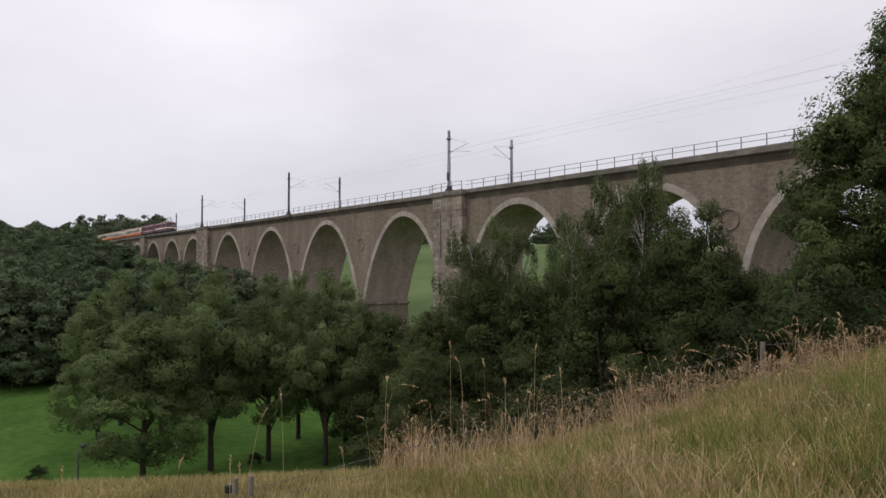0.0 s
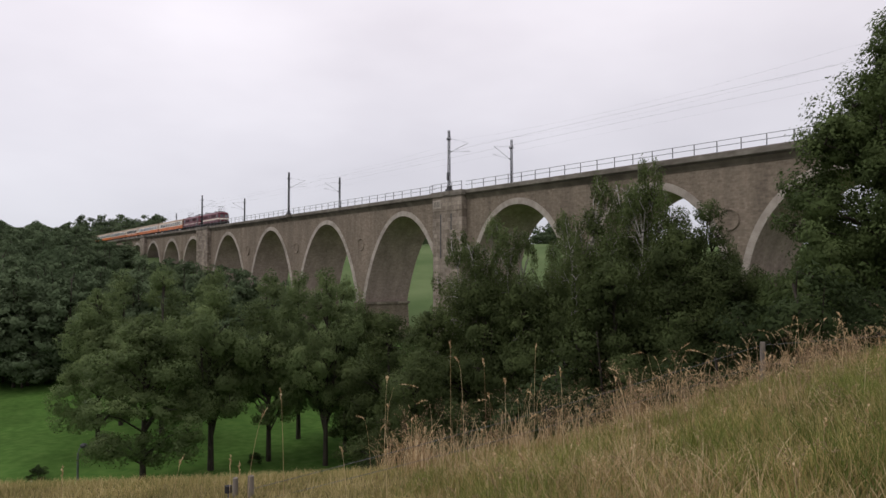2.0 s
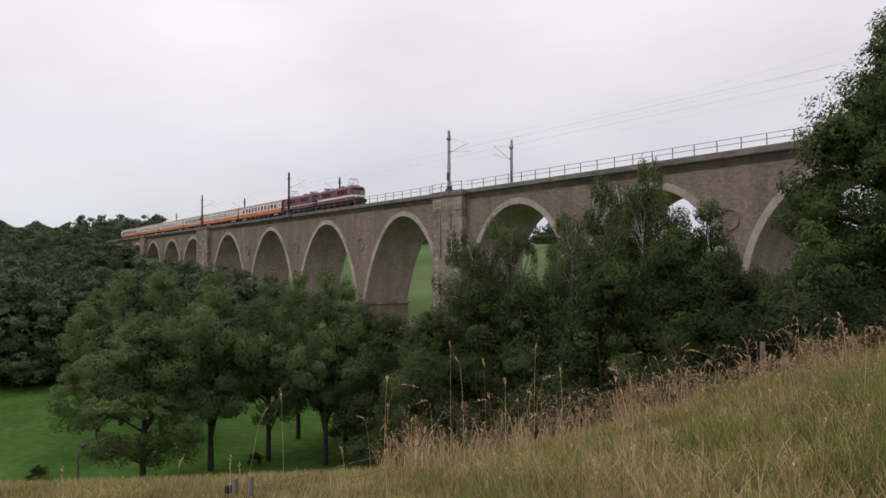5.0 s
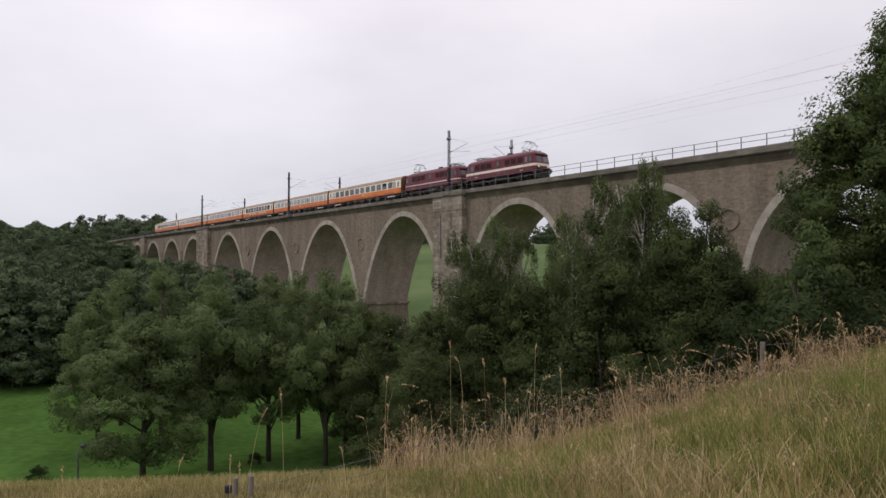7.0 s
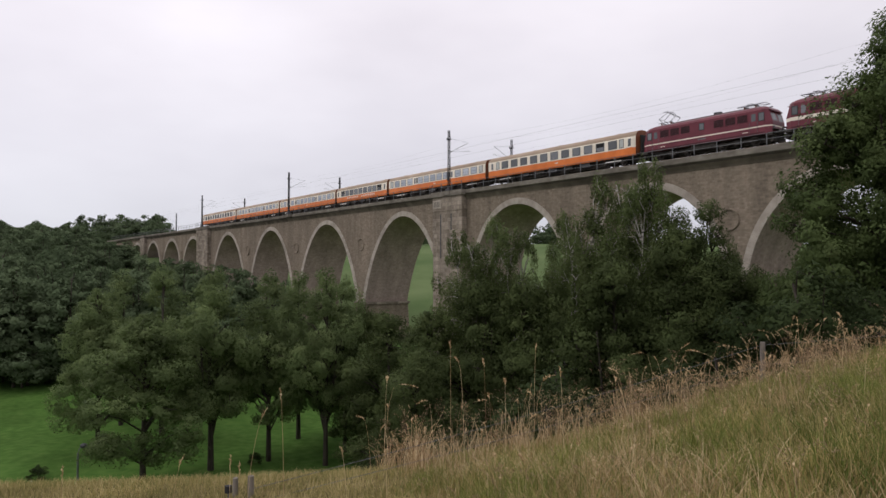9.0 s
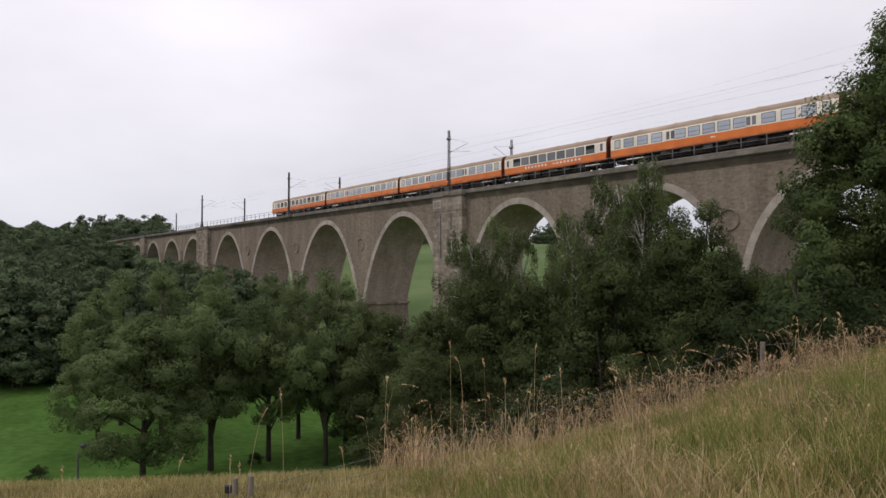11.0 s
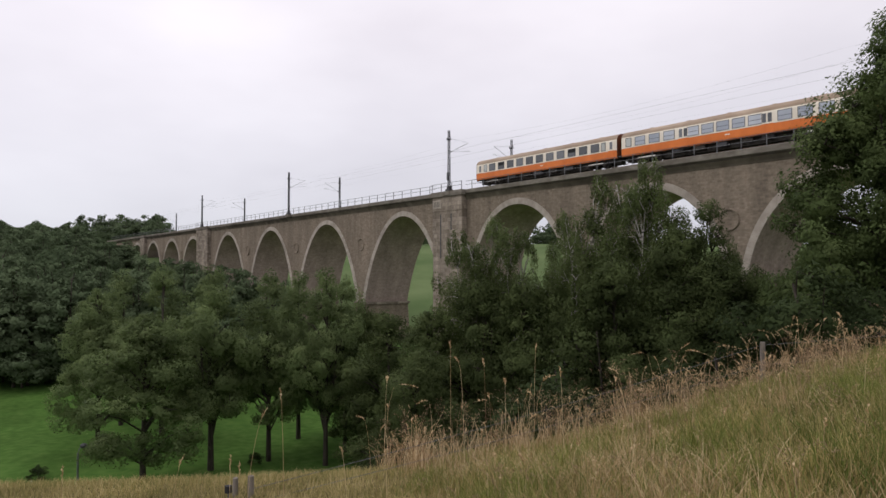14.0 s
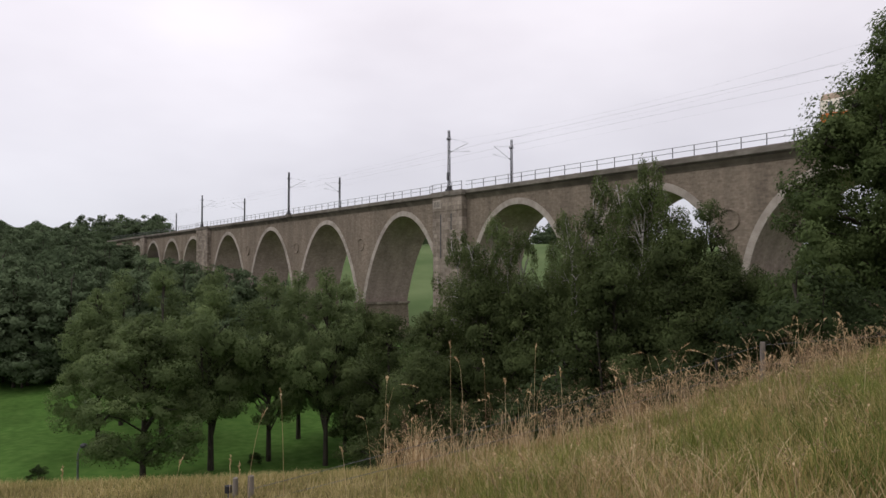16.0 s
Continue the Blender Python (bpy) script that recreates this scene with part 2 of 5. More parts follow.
def extrude_profile(bm, pts, x0, x1, closed=True):
    """A profile in (y, z) drawn out along x."""
    a = [bm.verts.new((x0, y, z)) for y, z in pts]
    b = [bm.verts.new((x1, y, z)) for y, z in pts]
    n = len(pts)
    for k in range(n if closed else n - 1):
        bm.faces.new((a[k], a[(k + 1) % n], b[(k + 1) % n], b[k]))
    if closed:
        bm.faces.new(a)
        bm.faces.new(b[::-1])
    return bm


def thing(name, label, category, group="", kind="", m=None):
    ob = new(name)
    ob.empty_display_size = 0.3
    if m is not None:
        ob.matrix_basis = m
    return tagged(ob, label, category, group, kind)


def smooth(a, b, x):
    t = min(1.0, max(0.0, (x - a) / (b - a)))
    return t * t * (3 - 2 * t)


# ---------------------------------------------------------------- terrain
FLOOR = -15.2


def uw(x, y):
    return x * FWD.x + y * FWD.y, x * RGT.x + y * RGT.y


def place(u, w):
    return u * FWD.x + w * RGT.x, u * FWD.y + w * RGT.y


def ground_uw(u, w):
    """Height of the ground u ahead of and w beside the viewpoint: a meadow shoulder, a valley, a far hillside."""
    uu = max(-40.0, u)
    ww = max(-60.0, min(60.0, w))
    near = -1.82 - 0.148 * uu + 0.012 * ww + 0.225 * (ww if ww > 20 else 1.2 * math.log1p(math.exp(ww / 1.2)))
    crest = 12.5 + 0.12 * max(-10.0, min(12.0, ww))
    e = max(0.0, uu - crest)
    near -= 0.45 * e * e / (e + 6.0)
    floor = FLOOR + 0.16 * max(0.0, min(w - 18, 60)) * (1 - smooth(60, 140, u))
    k = 1.2
    hi, lo = max(near, floor), min(near, floor)
    z = hi + k * math.log1p(math.exp(-(hi - lo) / k)) if hi - lo < 20 else hi
    far = 27.2 * smooth(70, 310, u) - 4 * smooth(310, 900, u)
    z += far
    return z + 0.12 * noise.noise((u * 0.13, w * 0.13, 0)) * smooth(20, 40, abs(u) + abs(w)) * 2


def ground_xy(x, y):
    return ground_uw(*uw(x, y))


def build_ground():
    us = [-60, -30, -12, -4] + [i * 0.8 for i in range(32)] + [26 + i * 2.0 for i in range(60)]
    us += [146 + i * 8 for i in range(28)] + [380 + i * 45 for i in range(14)] + [1100, 1500, 2200, 3200, 4600]
    ws = [i * 1.0 for i in range(25)] + [25 + i * 3 for i in range(20)] + [86 + i * 12 for i in range(18)] + [310, 380, 480, 640, 900, 1400, 2400, 4200]
    ws = [-w for w in ws[:0:-1]] + ws
    verts, faces = [], []
    for u in us:
        for w in ws:
            verts.append((*place(u, w), ground_uw(u, w)))
    nw = len(ws)
    for i in range(len(us) - 1):
        for j in range(nw - 1):
            a = i * nw + j
            faces.append((a, a + 1, a + nw + 1, a + nw))
    me = bpy.data.meshes.new("ground")
    me.from_pydata(verts, [], faces)
    me.polygons.foreach_set("use_smooth", [True] * len(me.polygons))
    m = material("valley_meadow", [(0.25, (0.048, 0.106, 0.022)), (0.5, (0.070, 0.140, 0.030)), (0.8, (0.102, 0.172, 0.043))], 1.0, 1.3, 10, bump=0.7, bump_scale=4.0, big=0.35, big_scale=0.09, spec=0.02)
    nt = m.node_tree
    n, l = nt.nodes.new, nt.links.new
    bsdf = nt.nodes["Principled BSDF"]
    col = bsdf.inputs["Base Color"].links[0].from_socket
    g, dot, mr, mx, no, rp = (n(k) for k in ("ShaderNodeNewGeometry", "ShaderNodeVectorMath", "ShaderNodeMapRange", "ShaderNodeMix", "ShaderNodeTexNoise", "ShaderNodeValToRGB"))
    dot.operation = "DOT_PRODUCT"
    dot.inputs[1].default_value = FWD
    l(g.outputs["Position"], dot.inputs[0])
    mr.inputs["From Min"].default_value, mr.inputs["From Max"].default_value = 24, 18
    l(dot.outputs["Value"], mr.inputs["Value"])
    no.inputs["Scale"].default_value, no.inputs["Detail"].default_value = 2.2, 8
    l(g.outputs["Position"], no.inputs["Vector"])
    els = rp.color_ramp.elements
    els[0].position, els[0].color = 0.3, (0.075, 0.066, 0.027, 1)
    els[1].position, els[1].color = 0.7, (0.20, 0.155, 0.072, 1)
    l(no.outputs["Fac"], rp.inputs["Fac"])
    mx.data_type = "RGBA"
    l(mr.outputs["Result"], mx.inputs["Factor"])
    l(col, mx.inputs["A"])
    l(rp.outputs["Color"], mx.inputs["B"])
    m3, far = n("ShaderNodeMix"), n("ShaderNodeMapRange")
    far.inputs["From Min"].default_value, far.inputs["From Max"].default_value = 105, 135
    l(dot.outputs["Value"], far.inputs["Value"])
    rp2 = n("ShaderNodeValToRGB")
    rp2.color_ramp.elements[0].position, rp2.color_ramp.elements[0].color = 0.3, (0.080, 0.122, 0.048, 1)
    rp2.color_ramp.elements[1].position, rp2.color_ramp.elements[1].color = 0.7, (0.128, 0.170, 0.075, 1)
    big2 = n("ShaderNodeTexNoise")
    big2.inputs["Scale"].default_value, big2.inputs["Detail"].default_value = 0.06, 8
    l(g.outputs["Position"], big2.inputs["Vector"])
    l(big2.outputs["Fac"], rp2.inputs["Fac"])
    m3.data_type = "RGBA"
    l(far.outputs["Result"], m3.inputs["Factor"])
    l(mx.outputs["Result"], m3.inputs["A"])
    l(rp2.outputs["Color"], m3.inputs["B"])
    l(m3.outputs["Result"], bsdf.inputs["Base Color"])
    me.materials.append(m)
    tagged(new("ground", me), "dry meadow shoulder above a green valley pasture and far hillside", "ground", kind="structure")


build_ground()

# ---------------------------------------------------------------- viaduct
Y0, Y1 = 61.0, 69.6                    # faces of the viaduct
TOP = 11.05                            # underside of the cornice
# (centre, p, q, rise of the ring's crown above sea of the plan, springing level, half pitch)
BIG = dict(p=13.3, q=0.215, spring=-5.0, half=12.6)
SMALL = dict(p=15.0, q=0.65, spring=-0.2, half=9.95)
ARCHES = [(-4.9, SMALL), (-25.7, SMALL), (-44.8, SMALL), (-64.9, SMALL)]
ARCHES += [(-90.75, BIG), (-115.9, BIG), (-141.05, BIG), (-166.2, BIG)]
ARCHES += [(-192.6, SMALL), (-212.2, SMALL), (-231.9, SMALL), (-251.2, SMALL), (-270.8, SMALL)]
SLOPE = pose(-120, 0, 0, 0, 0.172, 0) @ pose(120, 0, 0)   # the line falls gently towards the near end
CROWN, RING = 9.55, 0.78
GROUP_PIERS = [(-78.2, 3.3), (-182.6, 4.3), (-241.6, 2.6)]


def half_at(a, z, crown, p=None):
    d = crown - z
    return math.sqrt(max(0.0, (p or a["p"]) * d - a["q"] * d * d))


def arch_curve(a, crown, shrink, n=22):
    """Points from the left springing over the crown to the right one."""
    pts = []
    depth = crown - a["spring"]
    for k in range(n + 1):
        d = depth * (1 - k / n) ** 2
        pts.append((math.sqrt(max(0.0, (a["p"] - shrink) * d - a["q"] * d * d)), crown - d))
    return [(-h, z) for h, z in pts] + [(h, z) for h, z in pts[-2::-1]]


def build_viaduct():
    via = thing("railway_viaduct", "long stone railway viaduct of tall round arches across the valley", "viaduct", kind="structure", m=SLOPE)
    piers = []
    for i, (c, a) in enumerate(ARCHES):
        left = (ARCHES[i + 1][0] + c) / 2 if i + 1 < len(ARCHES) else c - a["half"] - 12
        right = (ARCHES[i - 1][0] + c) / 2 if i else c + a["half"] + 4
        inner = arch_curve(a, CROWN - RING, 1.2)
        outer = arch_curve(a, CROWN, 0.0)
        # spandrel walls, both faces, and the vault between them
        bm = bmesh.new()
        for y in (Y0, Y1):
            low = [bm.verts.new((c + x, y, z)) for x, z in inner]
            top = []
            for k, (x, z) in enumerate(inner):
                tx = left + (right - left) * k / (len(inner) - 1)
                top.append(bm.verts.new((tx, y, TOP)))
            for k in range(len(inner) - 1):
                bm.faces.new((low[k], low[k + 1], top[k + 1], top[k]))
            bl, br = bm.verts.new((left, y, a["spring"])), bm.verts.new((right, y, a["spring"]))
            bm.faces.new((bl, low[0], top[0]))
            bm.faces.new((low[-1], br, top[-1]))
        part("spandrel_wall", bm, STONE, via)
        bm = bmesh.new()
        v0 = [bm.verts.new((c + x, Y0 + 0.02, z)) for x, z in inner]
        v1 = [bm.verts.new((c + x, Y1 - 0.02, z)) for x, z in inner]
        for k in range(len(inner) - 1):
            bm.faces.new((v0[k], v0[k + 1], v1[k + 1], v1[k]))
        part("vault", bm, BARREL, via, "grey stone vault under the arch", smooth=True)
        # voussoir ring, proud of the face, cut into stones
        bm = bmesh.new()
        n = len(inner) - 1
        for k in range(n):
            sub = 2
            for s in range(sub):
                f0, f1 = s / sub + 0.012, (s + 1) / sub - 0.012
                q = []
                for f in (f0, f1):
                    for cur in (inner, outer):
                        q.append((cur[k][0] + (cur[k + 1][0] - cur[k][0]) * f, cur[k][1] + (cur[k + 1][1] - cur[k][1]) * f))
                yf = Y0 - 0.06 - 0.015 * random.random()
                fr = [bm.verts.new((c + x, yf, z)) for x, z in (q[0], q[1], q[3], q[2])]
                bk = [bm.verts.new((c + x, Y0 + 0.05, z)) for x, z in (q[0], q[1], q[3], q[2])]
                bm.faces.new(fr)
                for e in range(4):
                    bm.faces.new((fr[e], fr[(e + 1) % 4], bk[(e + 1) % 4], bk[e]))
        part("arch_ring", bm, RINGSTONE, via, "pale dressed voussoir ring")
        piers.append((left, a, c))
    for left, a, c in piers:
        gz = min(ground_xy(left, Y0), ground_xy(left, Y1)) - 1
        top = a["spring"]
        hw = 1.55
        if any(abs(left - g) < 3 for g, _ in GROUP_PIERS):
            continue
        if gz < top - 0.5:
            bm = bmesh.new()
            vs = []
            for z, k in ((top, 1.0), (gz, 1.35)):
                vs.append([bm.verts.new((left + sx * hw * k, yy + sy * 0.5 * (k - 1), z)) for sx, yy, sy in ((-1, Y0, -1), (1, Y0, -1), (1, Y1, 1), (-1, Y1, 1))])
            for k in range(4):
                bm.faces.new((vs[0][k], vs[0][(k + 1) % 4], vs[1][(k + 1) % 4], vs[1][k]))
            part("pier", bm, STONE, via)
            part("impost", boxes((left - hw - 0.25, left + hw + 0.25, Y0 - 0.25, Y1 + 0.25, top - 0.45, top - 0.003), bevel=0.05), ASHLAR, via, "projecting impost course")
    # group piers with flat pilasters up to the deck
    for g, hw in GROUP_PIERS:
        gz = min(ground_xy(g, Y0), ground_xy(g, Y1)) - 1
        part("group_pier", boxes((g - hw, g + hw, Y0 - 0.9, Y1 + 0.9, gz, 10.9), bevel=0.04), ASHLAR, via, "broad pale ashlar pier with a pilaster")
        part("pier_capping", boxes((g - hw - 0.25, g + hw + 0.25, Y0 - 1.15, Y1 + 1.15, 10.75, 11.5), bevel=0.06), CONCRETE, via)
        part("pier_band", boxes((g - hw - 0.06, g + hw + 0.06, Y0 - 0.97, Y0 - 0.5, 8.7, 10.75), bevel=0.03), ASHLAR, via)
        if g < -100 or g > -70:
            continue
        # raised quoins and slots of the pilaster
        for k, z in enumerate((7.9, 7.0, 6.1, 5.2, 4.3, 3.4)):
            part("quoin", boxes((g - hw - 0.04, g - hw + (1.2 if k % 2 else 0.7), Y0 - 0.98, Y0 - 0.85, z - 0.42, z + 0.38), bevel=0.03), ASHLAR, via)
        part("pilaster_slot", boxes((g - 1.55, g - 1.35, Y0 - 0.93, Y0 - 0.88, 2.0, 8.3)), DARKSTEEL, via, "dark drain slot")
        part("pilaster_slot", boxes((g + 0.85, g + 1.05, Y0 - 0.93, Y0 - 0.88, 6.0, 8.3)), DARKSTEEL, via, "dark drain slot")
        part("date_plaque", boxes((g - hw + 0.1, g - hw + 2.0, Y0 - 1.03, Y0 - 0.93, 9.15, 10.35), bevel=0.03), RINGSTONE, via, "pale stone date plaque")
        for k in range(4):
            part("plaque_mark", boxes((g - hw + 0.4 + k * 0.36, g - hw + 0.58 + k * 0.36, Y0 - 1.06, Y0 - 1.02, 9.4, 10.1)), CONCRETE, via, "carved mark, too worn to read")
    # round medallions between the arches
    for i in range(len(ARCHES) - 1):
        x = (ARCHES[i][0] + ARCHES[i + 1][0]) / 2
        if any(abs(x - g) < 4 for g, _ in GROUP_PIERS):
            continue
        x, mz = (-36.0, 5.15) if i == 1 else (x, 4.75)
        bm = bmesh.new()
        big = 1.1
        for k in range(28):
            a0, a1 = k * math.tau / 28, (k + 1) * math.tau / 28
            prof = ((big - 0.26, 0.0), (big - 0.22, -0.13), (big - 0.06, -0.16), (big, 0.0))
            va = [bm.verts.new((x + r * math.cos(a0), Y0 + y, mz + r * math.sin(a0))) for r, y in prof]
            vb = [bm.verts.new((x + r * math.cos(a1), Y0 + y, mz + r * math.sin(a1))) for r, y in prof]
            for j in range(3):
                bm.faces.new((va[j], va[j + 1], vb[j + 1], vb[j]))
        part("medallion", bm, STONE, via, "round stone medallion in the spandrel")
    # cornice in lengths, with an underside step coloured dark for the overhang's shade
    x = 8.0
    while x > -292:
        n = 5.9 + random.random() * 0.1
        bm = bmesh.new()
        j = random.random() * 0.02
        for y, s in ((Y0, -1), (Y1, 1)):
            prof = [(y + s * 0.03, TOP - 0.35), (y + s * (0.44 + j), TOP - 0.10), (y + s * (0.46 + j), TOP - 0.05), (y + s * (0.47 + j), TOP + 0.42), (y + s * 0.40, TOP + 0.45), (y - s * 0.4, TOP + 0.45), (y - s * 0.4, TOP - 0.25)]
            extrude_profile(bm, prof, x - n, x - 0.015)
        part("cornice", bm, CONCRETE, via, "weathered projecting cornice slab")
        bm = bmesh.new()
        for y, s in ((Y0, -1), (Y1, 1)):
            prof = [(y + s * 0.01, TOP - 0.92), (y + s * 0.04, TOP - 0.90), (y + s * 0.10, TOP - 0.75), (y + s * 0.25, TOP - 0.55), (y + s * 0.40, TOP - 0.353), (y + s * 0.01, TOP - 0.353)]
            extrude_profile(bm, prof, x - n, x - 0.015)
        part("cornice_cove", bm, COVE_SHADE, via, "stained coved course under the cornice, darkened for the overhang's shade")
        x -= n
    part("deck", boxes((-292, 8, Y0 + 0.42, Y1 - 0.42, TOP - 0.8, TOP + 0.5)), CONCRETE, via)
    bm = bmesh.new()
    extrude_profile(bm, [(64.3, TOP - 0.5), (64.4, TOP + 0.2), (65.6, TOP + 1.19), (69.0, TOP + 1.19), (69.2, TOP - 0.5)], -330, 60)
    tagged(new("ballast_bed", mesh_from("ballast_bed", bm, BALLAST)), "brown crushed-stone track bed on the viaduct", "track bed", kind="structure")
    for yc in (67.43,):
        tr = thing("railway_track", "rusty steel railway track on the ballast", "track", "", "structure")
        for s in (-0.75, 0.75):
            part("rail", boxes((-330, 60, yc + s - 0.035, yc + s + 0.035, TOP + 1.2, RAILZ)), RAILSTEEL, tr)
        bm = bmesh.new()
        for k in range(400):
            xx = -330 + k * 0.975
            box(bm, xx, xx + 0.26, yc - 1.25, yc + 1.25, TOP + 0.98, TOP + 1.2)
        tagged(part("sleepers", bm, CONCRETE, tr), kind="stuff")
    # approach banks at both ends
    return via


RAILZ = 12.45
via = build_viaduct()


def build_railing():
    r = thing("railing", "grey steel post-and-rail railing along the viaduct edge", "railing", kind="structure", m=SLOPE)
    bm = boxes((-0.035, 0.035, -0.035, 0.035, 0.0, 1.17), (-0.07, 0.07, -0.06, 0.06, 0.0, 0.02))
    post = mesh_from("post", bm, GALV)
    y = Y0 - 0.30
    x = -2.95
    while x > -288:
        if not any(abs(x - g) < 3.4 for g, _ in GROUP_PIERS[:2]):
            part("post", post, GALV, r, m=pose(x, y, TOP + 0.45))
        x -= 2.43
    edges = [0.5, -74.8, -81.6, -178.2, -187.0, -290]
    for a, b in zip(edges[::2], edges[1::2]):
        for z in (1.15, 0.64):
            part("handrail", rods([((a, y, TOP + 0.45 + z), (b, y, TOP + 0.45 + z))], 0.028, 8), GALV, r)
    for g, hw in GROUP_PIERS[:2]:
        for xx in (g - hw - 0.1, g - 1.2, g + 1.2, g + hw + 0.1):
            part("post", post, GALV, r, m=pose(xx, Y0 - 1.0, TOP + 0.45))
        for z in (1.15, 0.64):
            part("handrail", rods([((g - hw - 0.1, Y0 - 1.0, TOP + 0.45 + z), (g + hw + 0.1, Y0 - 1.0, TOP + 0.45 + z))], 0.028, 8), GALV, r)


build_railing()


def build_mast(x, y, s, base):
    """A lattice mast; s is the side on which its track lies."""
    m = thing("catenary_mast", "grey lattice steel overhead-line mast on the viaduct", "mast", "overhead-line masts", m=pose(x, y, base))
    h = 20.0 - base
    part("base_block", boxes((-0.45, 0.45, -0.35, 0.35, 0, 0.28), (-0.25, 0.25, -0.25, 0.25, 0.28, 0.7), bevel=0.03), DARKSTEEL, m)
    for sx in (-1, 1):
        bm = bmesh.new()
        w0, w1 = 0.19, 0.10
        for sy in (-0.10, 0.10):
            rod(bm, (sx * w0, sy, 0.2), (sx * w1, sy, h), 0.062, 0.050, 4)
        part("upright", bm, MASTSTEEL, m)
    prs = []
    n = 16
    for k in range(n):
        z0, z1 = 0.5 + (h - 0.6) * k / n, 0.5 + (h - 0.6) * (k + 1) / n
        a, b = 0.19 - 0.09 * z0 / h, 0.19 - 0.09 * z1 / h
        for sy in (-0.10, 0.10):
            prs.append(((-a, sy, z0), (b, sy, z1)) if k % 2 else ((a, sy, z0), (-b, sy, z1)))
            prs.append(((-a, sy, z0), (a, sy, z0)))
    part("lattice", rods(prs, 0.026, 4), MASTSTEEL, m)
    part("cross_arm", boxes((-0.5, 0.35, -0.05, 0.05, h - 1.35, h - 1.25), (-0.05, 0.05, -0.45, 0.45, h - 1.3, h - 1.22)), DARKSTEEL, m)
    for sx in (-0.42, 0.3):
        part("insulator", rods([((sx, 0, h - 1.25), (sx, 0, h - 0.98))], 0.06), DARKSTEEL, m)
    d = 3.5 * s
    part("cantilever_tube", rods([((0, 0, h - 3.2), (0, d, h - 1.4))], 0.03), GALV, m, "slanting cantilever tube")
    part("tie_rod", rods([((0, 0, h - 1.1), (0, d, h - 1.38))], 0.012), GALV, m)
    part("steady_arm", rods([((0, d * 0.12, h - 3.0), (0, d * 1.1, h - 2.6)), ((0, d * 1.05, h - 2.55), (0, d * 0.75, h - 2.7))], 0.016), GALV, m)
    part("cantilever_insulator", rods([((0, d * 0.05, h - 3.1), (0, d * 0.14, h - 2.95))], 0.08), DARKSTEEL, m, "dark ribbed insulator")
    if x > -100 and s > 0:
        part("switch_box", boxes((-0.16, 0.16, -0.32, -0.12, 1.55, 2.65), bevel=0.03), DARKSTEEL, m, "dark switch box")
    return m


for mx in (-77.9, -130.5, -183.1):
    build_mast(mx, 60.25, 1, TOP + 0.45 - 0.003 * (mx + 120))
for mx in (-77.7, -131.0, -184.0, -245.5):
    build_mast(mx, 72.05, -1, TOP + 0.45 - 0.003 * (mx + 120))
for mx in (-77.9, -130.5, -183.1):
    for my, s in ((60.25, 1), (72.05, -1)):
        part("mast_corbel", boxes((mx - 0.7, mx + 0.7, min(my - s * 0.5, my + s * 2.2), max(my - s * 0.5, my + s * 2.2), TOP - 0.15, TOP + 0.447), bevel=0.04), CONCRETE, via)
part("mast_corbel", boxes((-246.2, -244.8, 70.0, 72.5, TOP - 0.15, TOP + 0.447), bevel=0.04), CONCRETE, via)


def build_wires():
    sup = [60.0, 14.0, -26.0, -77.9, -130.5, -183.1, -236.0, -290.0, -345.0]
    for yc, name in ((63.5, "near"), (67.3, "far")):
        w = thing("overhead_line", "thin overhead contact line with droppers above a track", "wire", "overhead lines")
        prs, drop = [], []
        for a, b in zip(sup, sup[1:]):
            n = 8
            for k in range(n):
                f0, f1 = k / n, (k + 1) / n
                za, zb = (19.25 - 0.85 * 4 * f * (1 - f) for f in (f0, f1))
                xa, xb = a + (b - a) * f0, a + (b - a) * f1
                prs.append(((xa, yc, za), (xb, yc, zb)))
                if k:
                    drop.append(((xa, yc, za), (xa, yc, 17.9)))
        part("messenger_wire", rods(prs, 0.0045, 4), WIRE, w)
        part("contact_wire", rods([((sup[0], yc, 17.9), (sup[-1], yc, 17.9))], 0.009, 4), WIRE, w)
        tagged(part("droppers", rods(drop, 0.003, 4), WIRE, w), kind="stuff")
    w = thing("return_wire", "thin line wire along the far masts", "wire")
    part("strand", rods([((60, 71.9, 18.1), (-345, 71.9, 18.1))], 0.004, 4), WIRE, w)


build_wires()


